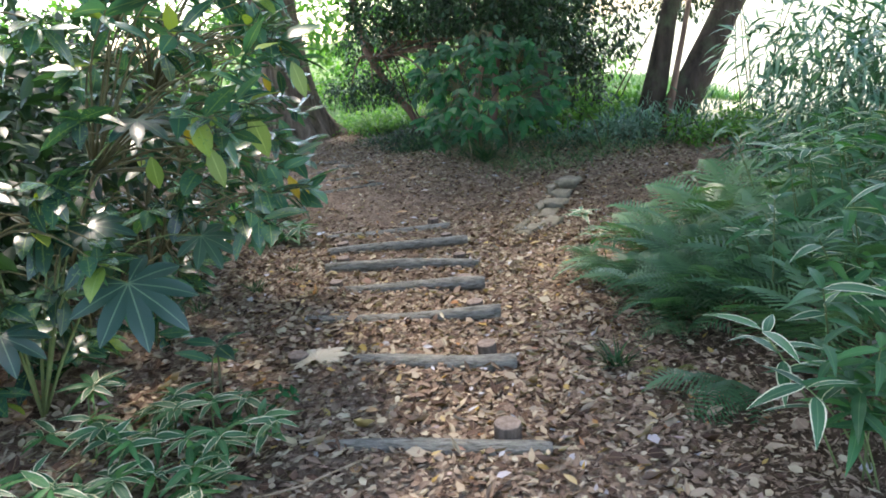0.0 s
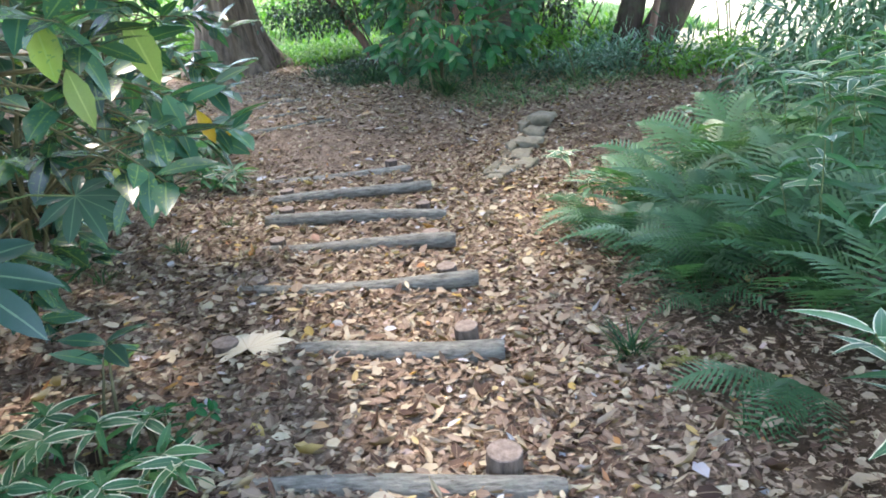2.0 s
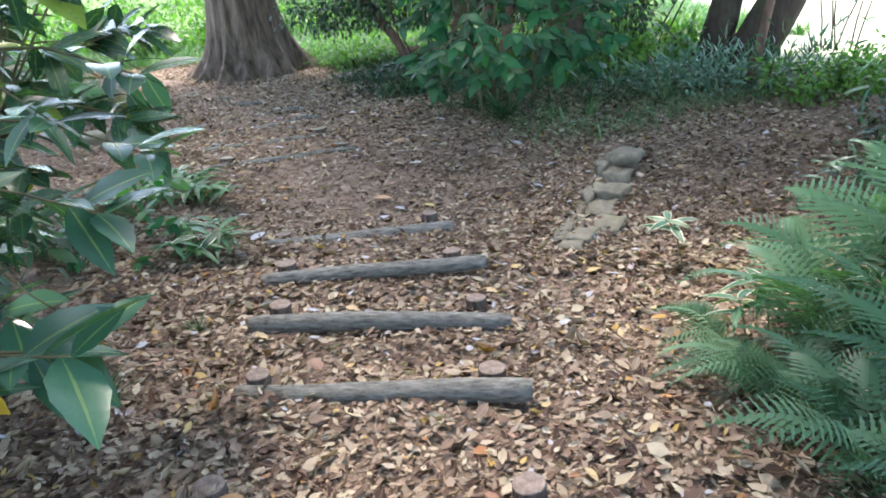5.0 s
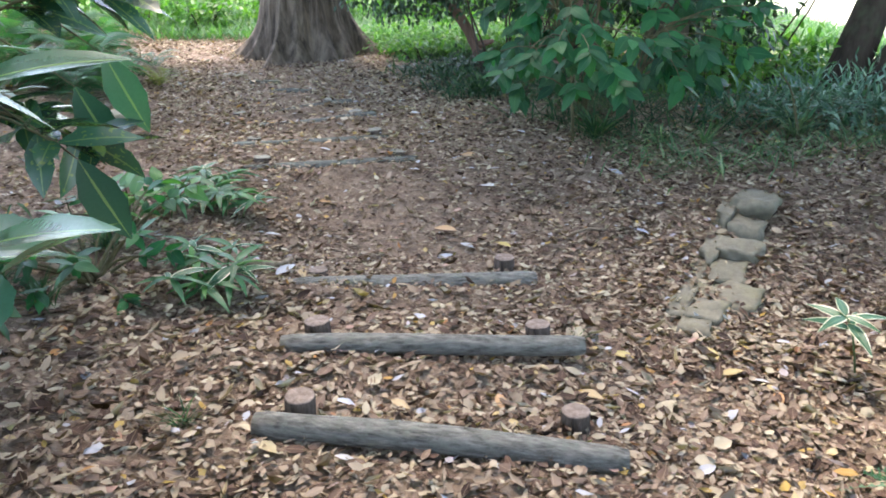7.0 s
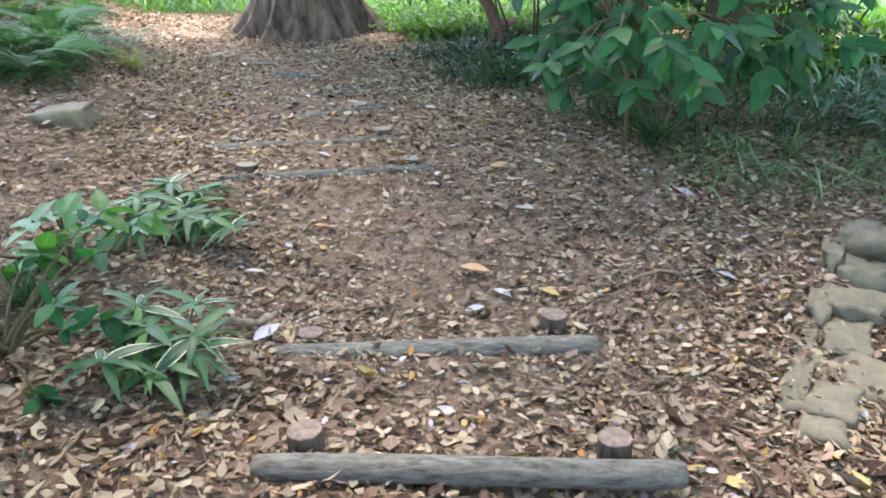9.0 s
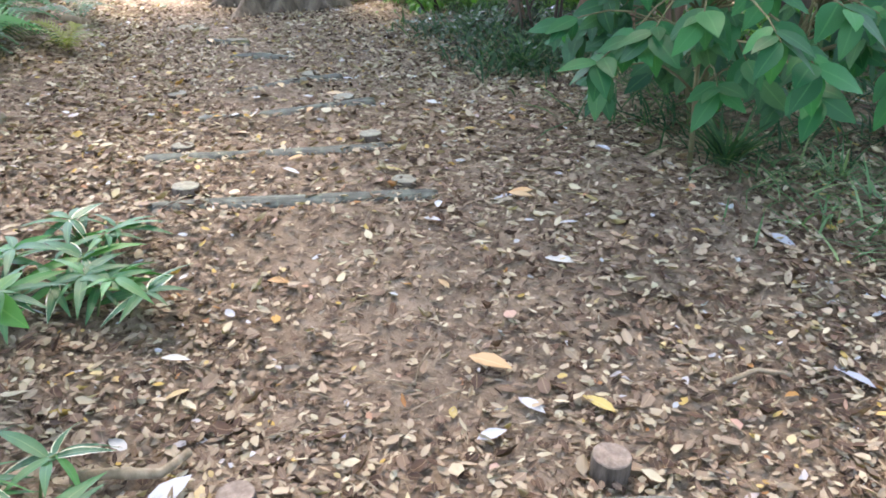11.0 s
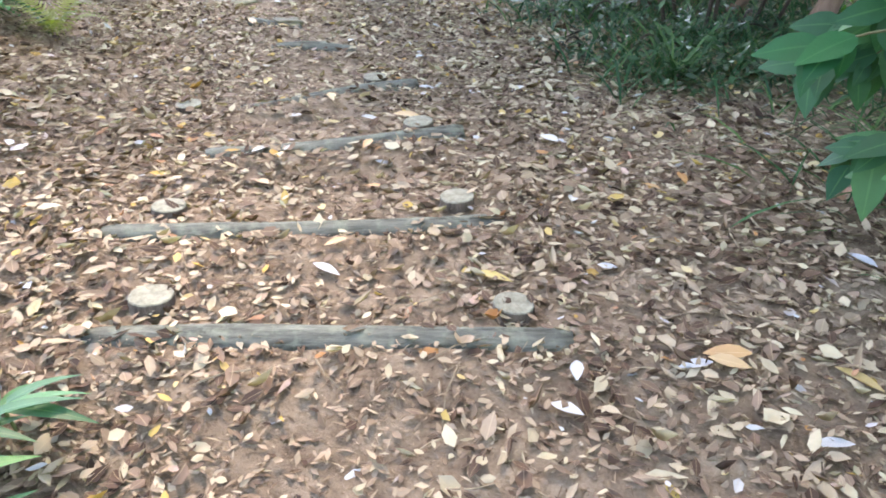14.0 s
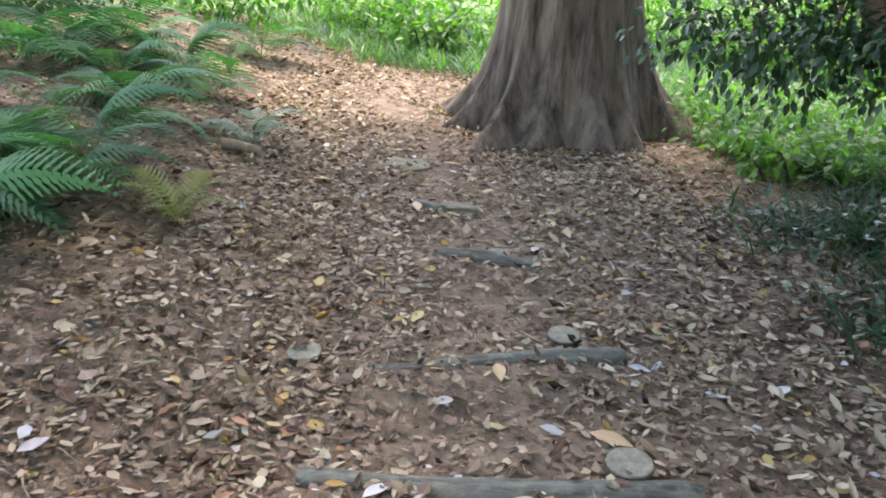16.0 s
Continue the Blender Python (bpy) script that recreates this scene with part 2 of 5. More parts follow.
SASA_GREEN = leaf_material("bamboo_leaf_green", [(0.0, (0.02, 0.1, 0.04)), (0.7, (0.035, 0.15, 0.055)), (1.0, (0.075, 0.24, 0.06))], 0.5, 0.3, (0.12, 0.24, 0.1), 0.4, single=True)
SASA_FAR = leaf_material("bamboo_foliage", [(0.0, (0.03, 0.1, 0.065)), (0.7, (0.06, 0.165, 0.1)), (1.0, (0.13, 0.26, 0.15))], 0.4, 0.14, (0.14, 0.24, 0.12), 0.3)
# GRASS (shade) and GRASS_SUN (sun) carry their light level in the colour.
GRASS = leaf_material("shaded_grass_blade", [(0.0, (0.014, 0.05, 0.028)), (0.7, (0.034, 0.095, 0.042)), (1.0, (0.11, 0.18, 0.07))], 0.65, 0.2, (0.1, 0.18, 0.08), 0.2, gloss=0.15)
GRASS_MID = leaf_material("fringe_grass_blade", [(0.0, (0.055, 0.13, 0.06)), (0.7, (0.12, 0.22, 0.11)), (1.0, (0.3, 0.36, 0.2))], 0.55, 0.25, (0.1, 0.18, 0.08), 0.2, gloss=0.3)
GRASS_SUN = leaf_material("sunlit_meadow_grass_blade", [(0.0, (0.03, 0.11, 0.035)), (0.7, (0.06, 0.18, 0.055)), (1.0, (0.13, 0.26, 0.085))], 0.5, 0.35, (0.2, 0.3, 0.08), 0.2)
DEAD_PALM = leaf_material("dry_palmate_leaf", [(0.0, (0.66, 0.55, 0.4)), (1.0, (0.68, 0.57, 0.42))], 0.7, 0.1, (0.4, 0.28, 0.17), 0.5, glow=1.0, single=True)
BARK = bark_material("grey_brown_bark", (0.035, 0.026, 0.02), (0.28, 0.22, 0.165), 9, depth=0.05, stretch=(1, 1, 0.1))
BARK_DARK = bark_material("dark_bark", (0.022, 0.017, 0.013), (0.085, 0.064, 0.05), 7, moss=(0.06, 0.075, 0.04))
BARK_RED = bark_material("reddish_thin_bark", (0.1, 0.06, 0.045), (0.26, 0.17, 0.125), 8, depth=0.01)
LOG = bark_material("weathered_grey_log", (0.1, 0.097, 0.085), (0.4, 0.385, 0.335), 55, moss=(0.21, 0.22, 0.18), depth=0.02, stretch=(0.25, 1, 1))
STAKE = bark_material("weathered_brown_stake", (0.06, 0.045, 0.036), (0.2, 0.155, 0.125), 40, depth=0.01)
STAKE_TOP = bark_material("stake_cut_end", (0.15, 0.11, 0.09), (0.36, 0.285, 0.235), 30, depth=0.004, stretch=(1, 1, 1))
STAKE_GREY = bark_material("algae_grey_cut_end", (0.16, 0.15, 0.12), (0.33, 0.315, 0.25), 30, depth=0.003, stretch=(1, 1, 1))
LOG_GREY = bark_material("algae_grey_log", (0.06, 0.062, 0.054), (0.22, 0.22, 0.19), 42, moss=(0.19, 0.2, 0.16), depth=0.01, stretch=(0.12, 1, 1))
STEM = bark_material("green_brown_stem", (0.06, 0.06, 0.03), (0.16, 0.15, 0.08), 20, depth=0.003)
STEM_GREEN = bark_material("pale_green_stalk", (0.1, 0.15, 0.06), (0.2, 0.26, 0.11), 20, depth=0.002)
TWIG = bark_material("dry_twig", (0.2, 0.15, 0.1), (0.42, 0.33, 0.24), 20, depth=0.003)
STONE = stone_material("mossy_grey_stone", (0.1, 0.09, 0.063), (0.29, 0.255, 0.175), (0.17, 0.165, 0.085))


# ---- builders ----
def link_mesh(name, verts, faces, mat, parent=None, uvs=None, smooth=True, label=""):
    me = bpy.data.meshes.new(name)
    me.from_pydata([tuple(v) for v in verts], [], [tuple(f) for f in faces])
    if uvs is not None:
        lay = me.uv_layers.new(name="UVMap")
        idx = np.zeros(len(me.loops), dtype=np.int32)
        me.loops.foreach_get("vertex_index", idx)
        lay.data.foreach_set("uv", np.asarray(uvs, dtype=np.float32)[idx].ravel())
    if smooth:
        me.polygons.foreach_set("use_smooth", np.ones(len(me.polygons), dtype=bool))
    me.materials.append(mat)
    ob = new(name, me)
    ob.parent = parent
    if label:
        tagged(ob, label)
    return ob


def thing(name, place, label, category, group="", kind="", turn=0.0):
    e = new(name)
    e.empty_display_size = 0.1
    e.matrix_basis = pose(*place, 0, 0, turn)
    return tagged(e, label, category, group, kind)


def leaf_shape(length, width, seg=4, power=0.85, fold=0.25, droop=0.25, teeth=0.0):
    """Verts, faces and uvs of one blade lying along +y, its base at the origin."""
    v, f, uv = [], [], []
    for i in range(seg + 1):
        t = i / seg
        w = width / 2 * max(0.03, math.sin(math.pi * min(1, t ** power * 0.97 + 0.02)))
        if teeth and 0 < i < seg:
            w *= 1 + teeth * (1 if i % 2 else -1)
        z = -droop * length * t * t
        for s in (-1, 0, 1):
            v.append((s * w, length * t, z + fold * w * abs(s)))
            uv.append((0.5 + 0.5 * s, t))
    for i in range(seg):
        a = 3 * i
        f += [(a, a + 1, a + 4, a + 3), (a + 1, a + 2, a + 5, a + 4)]
    return np.array(v), np.array(f), np.array(uv)


def frames_of(places, ways, ups, sizes, roll=None):
    """Stacked 3x3 turns whose y axis lies along ways; times sizes."""
    y = ways / np.linalg.norm(ways, axis=1, keepdims=True)
    x = np.cross(y, ups)
    x /= np.linalg.norm(x, axis=1, keepdims=True) + 1e-9
    z = np.cross(x, y)
    if roll is not None:
        c, s = np.cos(roll)[:, None], np.sin(roll)[:, None]
        x, z = c * x + s * z, c * z - s * x
    return np.stack([x, y, z], axis=2) * np.asarray(sizes)[:, None, None]


def scatter(name, shape, places, turns, mat, parent=None, label=""):
    """One mesh of many copies of a shape."""
    v, f, uv = shape
    k, nv = len(places), len(v)
    if k == 0:
        return None
    verts = np.einsum("kij,nj->kni", turns, v) + np.asarray(places)[:, None, :]
    faces = (f[None] + (np.arange(k) * nv)[:, None, None]).reshape(-1, f.shape[1])
    me = bpy.data.meshes.new(name)
    me.vertices.add(k * nv)
    me.vertices.foreach_set("co", verts.astype(np.float32).ravel())
    nf, sides = faces.shape
    me.loops.add(nf * sides)
    me.loops.foreach_set("vertex_index", faces.astype(np.int32).ravel())
    me.polygons.add(nf)
    me.polygons.foreach_set("loop_start", np.arange(0, nf * sides, sides, dtype=np.int32))
    me.polygons.foreach_set("use_smooth", np.ones(nf, dtype=bool))
    lay = me.uv_layers.new(name="UVMap")
    lay.data.foreach_set("uv", np.tile(uv, (k, 1))[faces.ravel()].astype(np.float32).ravel())
    me.materials.append(mat)
    me.update(calc_edges=True)
    me.validate()
    ob = new(name, me)
    ob.parent = parent
    if label:
        tagged(ob, label)
    return ob


def mesh_of(name, shape, mat):
    v, f, uv = shape
    me = bpy.data.meshes.new(name)
    me.from_pydata([tuple(p) for p in v], [], [tuple(int(i) for i in q) for q in f])
    lay = me.uv_layers.new(name="UVMap")
    lay.data.foreach_set("uv", uv[f.ravel()].astype(np.float32).ravel())
    me.polygons.foreach_set("use_smooth", np.ones(len(me.polygons), dtype=bool))
    me.materials.append(mat)
    return me


def single(name, mesh, parent, place, turn):
    ob = new(name, mesh)
    ob.parent = parent
    m = Matrix(turn.tolist()).to_4x4()
    m.translation = Vector(place)
    ob.matrix_basis = m
    return ob


def tube(points, radii, sides=7, rough=0.0, seed=0):
    """Verts and faces of a tapering round limb along points, closed at its end."""
    pts = [Vector(p) for p in points]
    v, f = [], []
    side = Vector((1, 0, 0))
    for i, p in enumerate(pts):
        way = (pts[min(i + 1, len(pts) - 1)] - pts[max(i - 1, 0)]).normalized()
        side = (side - way * side.dot(way))
        if side.length < 1e-3:
            side = way.orthogonal()
        side.normalize()
        other = way.cross(side)
        for j in range(sides):
            a = 2 * math.pi * j / sides
            r = radii[i]
            if rough:
                r *= 1 + rough * noise.noise(Vector((math.cos(a) * 1.7 + seed, math.sin(a) * 1.7, p.z * 1.6 + p.y)))
            v.append(p + (side * math.cos(a) + other * math.sin(a)) * r)
    for i in range(len(pts) - 1):
        for j in range(sides):
            a, b = i * sides + j, i * sides + (j + 1) % sides
            f.append((a, b, b + sides, a + sides))
    f.append(tuple(range((len(pts) - 1) * sides, len(pts) * sides)))
    f.append(tuple(reversed(range(sides))))
    return v, f


def tubes(name, limbs, mat, parent=None, sides=6, rough=0.0, label=""):
    v, f = [], []
    for k, (pts, rad) in enumerate(limbs):
        a, b = tube(pts, rad, sides, rough, k * 3.1)
        f += [tuple(i + len(v) for i in q) for q in b]
        v += a
    return link_mesh(name, v, f, mat, parent, label=label)


def each_tube(name, limbs, mat, parent, sides=6):
    for k, (pts, rad) in enumerate(limbs):
        v, f = tube(pts, rad, sides, 0.0, k)
        link_mesh(name, v, f, mat, parent)


# ---- ground ----
STEPS = [
    ((-0.92, 2.78, -0.33), (0.31, 2.69, -0.36), [(-0.91, 2.90, -0.29), (0.13, 2.80, -0.31)]),
    ((-0.71, 3.74, -0.38), (0.21, 3.68, -0.39), [(-1.05, 3.85, -0.33), (0.05, 3.77, -0.35)]),
    ((-1.16, 4.58, -0.41), (0.15, 4.52, -0.42), [(-1.09, 4.70, -0.39), (-0.02, 4.62, -0.41)]),
    ((-1.22, 5.43, -0.48), (0.05, 5.34, -0.51), [(-1.13, 5.49, -0.44), (-0.11, 5.53, -0.53)]),
    ((-1.34, 6.10, -0.49), (0.00, 6.13, -0.60), [(-1.20, 6.22, -0.46), (-0.17, 6.36, -0.59)]),
    ((-1.45, 6.77, -0.56), (-0.10, 6.90, -0.57), [(-1.32, 6.90, -0.51), (-0.31, 7.01, -0.57)]),
    ((-1.62, 7.49, -0.62), (-0.31, 7.79, -0.67), [(-1.51, 7.62, -0.58), (-0.49, 7.92, -0.63)]),
    ((-2.50, 9.16, -0.49), (-1.20, 9.44, -0.44), [(-2.39, 9.33, -0.44), (-1.37, 9.51, -0.40)]),
    ((-2.73, 9.59, -0.46), (-1.48, 10.03, -0.44), [(-2.62, 9.82, -0.44), (-1.66, 10.09, -0.40)]),
    ((-2.74, 10.30, -0.47), (-1.77, 10.73, -0.43), [(-1.97, 10.74, -0.37)]),
    ((-2.89, 10.87, -0.46), (-2.14, 11.36, -0.43), [(-3.12, 10.83, -0.41), (-2.37, 11.38, -0.40)]),
    ((-3.16, 11.85, -0.49), (-2.70, 12.04, -0.46), [(-2.91, 12.02, -0.44)]),
    ((-3.56, 12.36, -0.48), (-3.25, 12.52, -0.46), []),
]

Y_K = [-8, 0, 2.8, 3.8, 4.6, 5.5, 6.3, 7.0, 7.8, 8.4, 9.2, 9.8, 10.9, 12.1, 13.8, 16, 23]
Z_K = [-.12, -.22, -.38, -.44, -.50, -.585, -.65, -.67, -.70, -.68, -.505, -.46, -.455, -.465, -.48, -.49, -.6]
XC_Y = [0, 2.8, 4.6, 6.3, 7.7, 9.4, 10.4, 11.5, 12.7, 13.8, 15, 18]
XC_X = [0, -.29, -.5, -.69, -.94, -1.85, -2.2, -2.65, -3.4, -4.4, -5.3, -6.5]


def smooth01(a, b, x):
    t = np.clip((x - a) / (b - a), 0, 1)
    return t * t * (3 - 2 * t)


def middle(y):
    return (np.interp(y - 0.4, XC_Y, XC_X) + np.interp(y, XC_Y, XC_X) + np.interp(y + 0.4, XC_Y, XC_X)) / 3


def height(x, y):
    """The ground's height at x, y."""
    x, y = np.asarray(x, dtype=float), np.asarray(y, dtype=float)
    z = sum(np.interp(y + k, Y_K, Z_K) for k in (-0.3, 0, 0.3)) / 3
    d = x - middle(y)
    z = z + 1.9 * (1 - np.exp(-0.13 * np.maximum(0, -d - 0.75))) * (1 - 0.8 * smooth01(20, 40, np.abs(x) + np.abs(y)))
    z = z + 0.03 * np.minimum(np.maximum(0, -d), 1.0) * (1 - smooth01(7.5, 9, y))
    z = z - 0.05 * np.clip(d, 0, 2) * (1 - smooth01(7.3, 8.3, y)) + 0.05 * np.clip(d, 0, 1.7) * smooth01(8.0, 9.0, y) * (1 - smooth01(10.5, 12, y))
    z = z - 1.5 * smooth01(3.6, 11, x) - 0.6 * smooth01(20, 60, y)
    for (ax, ay, az), (bx, by, bz), _ in STEPS:
        ux, uy = bx - ax, by - ay
        n = math.hypot(ux, uy)
        ux, uy = ux / n, uy / n
        along, off = (x - ax) * ux + (y - ay) * uy, -(x - ax) * uy + (y - ay) * ux
        on = smooth01(-0.5, 0.1, along) * (1 - smooth01(n - 0.35, n + 0.15, along))
        z = z + on * (0.03 * np.exp(-((off + 0.13) / 0.12) ** 2) + 0.012 * np.exp(-((off - 0.16) / 0.12) ** 2) + (0.03 if ay < 8 else 0.008) * (1 - smooth01(0.1, 0.5, along / n)) * np.exp(-(off / 0.22) ** 2))
    z = z + 0.012 * np.sin(3.1 * x + 1.3 * y) * np.sin(2.3 * y - 0.7 * x) + 0.008 * np.sin(7.7 * x + 2.1) * np.sin(6.9 * y)
    return z


def gz(x, y):
    return float(height(x, y))


def ground_axis(lo, hi, step, far):
    mid = np.arange(lo, hi + 1e-6, step)
    grow, s, p = [], step, 0.0
    while p < far:
        s *= 1.25
        p += s
        grow.append(p)
    grow = np.array(grow)
    return np.concatenate([(lo - grow)[::-1], mid, hi + grow])


def build_ground():
    xs, ys = ground_axis(-6.5, 3.5, 0.055, 600), ground_axis(-1.0, 17.0, 0.055, 600)
    gx, gy = np.meshgrid(xs, ys)
    zz = height(gx, gy)
    near = (gx > -6.5) & (gx < 3.5) & (gy > -1) & (gy < 17)
    zz = zz + np.where(near, rng.normal(0, 0.0035, zz.shape), 0)
    v = np.stack([gx, gy, zz], axis=2).reshape(-1, 3)
    nx, ny = len(xs), len(ys)
    a = (np.arange(ny - 1)[:, None] * nx + np.arange(nx - 1)[None]).ravel()
    f = np.stack([a, a + 1, a + nx + 1, a + nx], axis=1)
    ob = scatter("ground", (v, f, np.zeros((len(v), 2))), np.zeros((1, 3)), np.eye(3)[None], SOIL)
    tagged(ob, "brown bare soil of a woodland path, opening to dry grass", "ground", kind="structure")


build_ground()


# ---- leaf litter ----
def litter_shape(kind):
    """One dry leaf along +y: 0 oval, 1 broad and blunt, 2 narrow and curled, 3 a torn half."""
    f = np.array([(0, 2, 1), (0, 3, 2), (1, 2, 5), (1, 5, 4), (2, 3, 6), (2, 6, 5), (4, 5, 7), (5, 6, 7)])
    uv = np.array([(.5, 0), (0, .3), (.5, .3), (1, .3), (0, .65), (.5, .65), (1, .65), (.5, 1)], dtype=float)
    a, b, lift, tip, end = ((.2, .2, .06, .05, 1.0), (.27, .25, .1, .12, .9), (.12, .13, .2, .3, 1.1), (.3, .06, .05, -.02, .8))[kind]
    v = np.array([(0, 0, lift * .5), (-a, .28, lift), (0, .3, 0), (b, .33, lift * .8), (-a * .95, .66, lift * .7), (0.02, .66, .02), (b * .9, .62, lift * 1.3), (0.05, end, tip)], dtype=float)
    return v, f, uv


def bare(x, y):
    """How worn free of leaves the trodden middle is, 0 to 1."""
    d = np.abs(x - middle(y))
    worn = np.exp(-(d / 0.5) ** 2) * (0.35 + 0.5 * smooth01(7.6, 8.3, y))
    worn = np.maximum(worn, 0.75 * np.exp(-((x + 1.2) / 0.75) ** 2 - ((y - 8.6) / 0.55) ** 2))
    worn = np.maximum(worn, 0.6 * np.exp(-((x - 0.75) / 0.5) ** 2 - ((y - 2.4) / 0.7) ** 2))
    worn = np.maximum(worn, 0.9 * smooth01(0.65, 1.1, x) * (1 - smooth01(4.6, 5.4, y)))
    return worn


def build_litter(count=200000):
    x = np.where(rng.random(count) < 0.3, rng.uniform(-1.7, 1.7, count), rng.uniform(-4.0, 4.2, count))
    y = -0.6 + 19.6 * rng.random(count) ** 1.15
    x = x + middle(y) * 0.9
    x, y = np.concatenate([x, rng.uniform(0.2, 3.4, 15000)]), np.concatenate([y, rng.uniform(6.8, 10.2, 15000)])
    count = len(x)
    patch = 0.5 + 0.5 * np.sin(2.1 * x + 3 * np.sin(1.7 * y)) * np.sin(2.7 * y + 2 * np.sin(1.3 * x))
    keep = (rng.random(count) > bare(x, y) * (0.6 + 0.5 * patch)) & (rng.random(count) < np.where(x - middle(y) > -2.4, 1, 0.7))
    x, y = x[keep], y[keep]
    k = len(x)
    z = height(x, y) + 0.002 + 0.03 * rng.random(k) ** 1.5
    a = rng.uniform(0, 2 * math.pi, k)
    ways = np.stack([np.cos(a), np.sin(a), rng.normal(0, 0.22, k)], axis=1)
    ups = np.stack([rng.normal(0, 0.3, k), rng.normal(0, 0.3, k), np.ones(k)], axis=1)
    size = np.clip(rng.lognormal(math.log(0.046), 0.36, k), 0.018, 0.1)
    turns = frames_of(None, ways, ups, size)
    turns[:, :, 0] *= rng.uniform(0.7, 1.35, k)[:, None]
    turns[:, :, 2] *= rng.uniform(-1.2, 2.2, k)[:, None]
    turns *= np.where(y > 7.4, 0.84, 1.0)[:, None, None]
    places = np.stack([x, y, z], axis=1)
    sort = rng.choice(4, k, p=[0.42, 0.24, 0.2, 0.14])
    for kind in range(4):
        ob = scatter("leaf_litter", litter_shape(kind), places[sort == kind], turns[sort == kind], LITTER)
        tagged(ob, "brown and tan dry fallen leaves covering the woodland path", "fallen leaves", kind="stuff")


build_litter()


def build_crumbs(count=250000):
    x = rng.uniform(-3.2, 3.0, count)
    y = 0.8 + 13.5 * rng.random(count) ** 1.1
    x = x + middle(y) * 0.95
    z = height(x, y) + rng.uniform(0.001, 0.01, count)
    a = rng.uniform(0, 2 * math.pi, count)
    ways = np.stack([np.cos(a), np.sin(a), rng.normal(0, 0.3, count)], axis=1)
    ups = np.stack([rng.normal(0, 0.35, count), rng.normal(0, 0.35, count), np.ones(count)], axis=1)
    turns = frames_of(None, ways, ups, 0.01 + 0.042 * rng.random(count) ** 1.5)
    turns[:, :, 0] *= rng.uniform(0.12, 1.1, count)[:, None]
    shape = (np.array([(0, 0, 0), (0.25, 0.45, 0.06), (0, 1, 0), (-0.25, 0.5, 0.03)], dtype=float), np.array([(0, 1, 2), (0, 2, 3)]), np.array([(.3, 0), (.7, .4), (.4, 1), (.2, .5)], dtype=float))
    ob = scatter("leaf_crumbs", shape, np.stack([x, y, z], axis=1), turns, CRUMB)
    tagged(ob, "broken brown leaf crumbs trodden into the soil", "leaf crumbs", kind="stuff")


build_crumbs()


def build_twigs(count=900):
    x = rng.uniform(-3.4, 3.0, count)
    y = rng.uniform(0.5, 15, count)
    x = x + middle(y) * 0.9
    limbs = []
    for px, py in zip(x, y):
        a, n = rng.uniform(0, 6.28), rng.uniform(0.04, 0.2)
        r = rng.uniform(0.0012, 0.004)
        pts = []
        for t in (0, 0.5, 1):
            qx, qy = px + math.cos(a + 0.3 * t) * n * t, py + math.sin(a + 0.3 * t) * n * t
            pts.append((qx, qy, gz(qx, qy) + 0.018 + r))
        limbs.append((pts, (r, r * 0.9, r * 0.6)))
    ob = tubes("fallen_twigs", limbs, TWIG, sides=4)
    tagged(ob, "thin dry twigs scattered among the fallen leaves", "twigs", kind="stuff")


build_twigs()


# ---- log steps ----
def log_mesh(length, r, seed):
    """A round log along x from 0, with bark ridges, a slight bow and worn ends."""
    v, f, rings, sides = [], [], 26, 18
    for i in range(rings + 1):
        t = i / rings
        end = 0.86 if i in (0, rings) else 1.0
        for j in range(sides):
            a = 2 * math.pi * j / sides
            n = noise.noise(Vector((t * 5 + seed, math.cos(a) * 2.2, math.sin(a) * 2.2)))
            n2 = noise.noise(Vector((t * 1.6 + seed, math.cos(a) * 5, math.sin(a) * 5)))
            rr = r * end * (1 + 0.07 * n + 0.05 * n2)
            bow = 0.012 * math.sin(math.pi * t + seed) + 0.006 * math.sin(5 * t + seed)
            v.append((t * length, rr * math.cos(a) + bow, rr * math.sin(a) + bow * 0.5))
    for i in range(rings):
        for j in range(sides):
            a, b = i * sides + j, i * sides + (j + 1) % sides
            f.append((a, b, b + sides, a + sides))
    f.append(tuple(reversed(range(sides))))
    f.append(tuple(range(rings * sides, (rings + 1) * sides)))
    return v, f


def stake_mesh(r, tall, seed):
    """An upright stake whose worn top is at z = 0."""
    v, f, sides = [], [], 20
    levels = ((-tall, 1.0), (-tall * 0.5, 1.02), (-0.012, 1.0), (-0.004, 0.985), (0.0, 0.94), (0.001, 0.5))
    for z, s in levels:
        for j in range(sides):
            a = 2 * math.pi * j / sides
            rr = r * s * (1 + 0.05 * noise.noise(Vector((math.cos(a) * 1.5 + seed, math.sin(a) * 1.5, z * 6))))
            lift = 0.003 * noise.noise(Vector((math.cos(a) * 3, seed, 1.0))) if z > -0.01 else 0
            v.append((rr * math.cos(a), rr * math.sin(a), z + lift))
    for i in range(len(levels) - 1):
        for j in range(sides):
            a, b = i * sides + j, i * sides + (j + 1) % sides
            f.append((a, b, b + sides, a + sides))
    v.append((0, 0, 0.001))
    last = (len(levels) - 1) * sides
    for j in range(sides):
        f.append((last + j, last + (j + 1) % sides, len(v) - 1))
    return v, f, 3 * sides


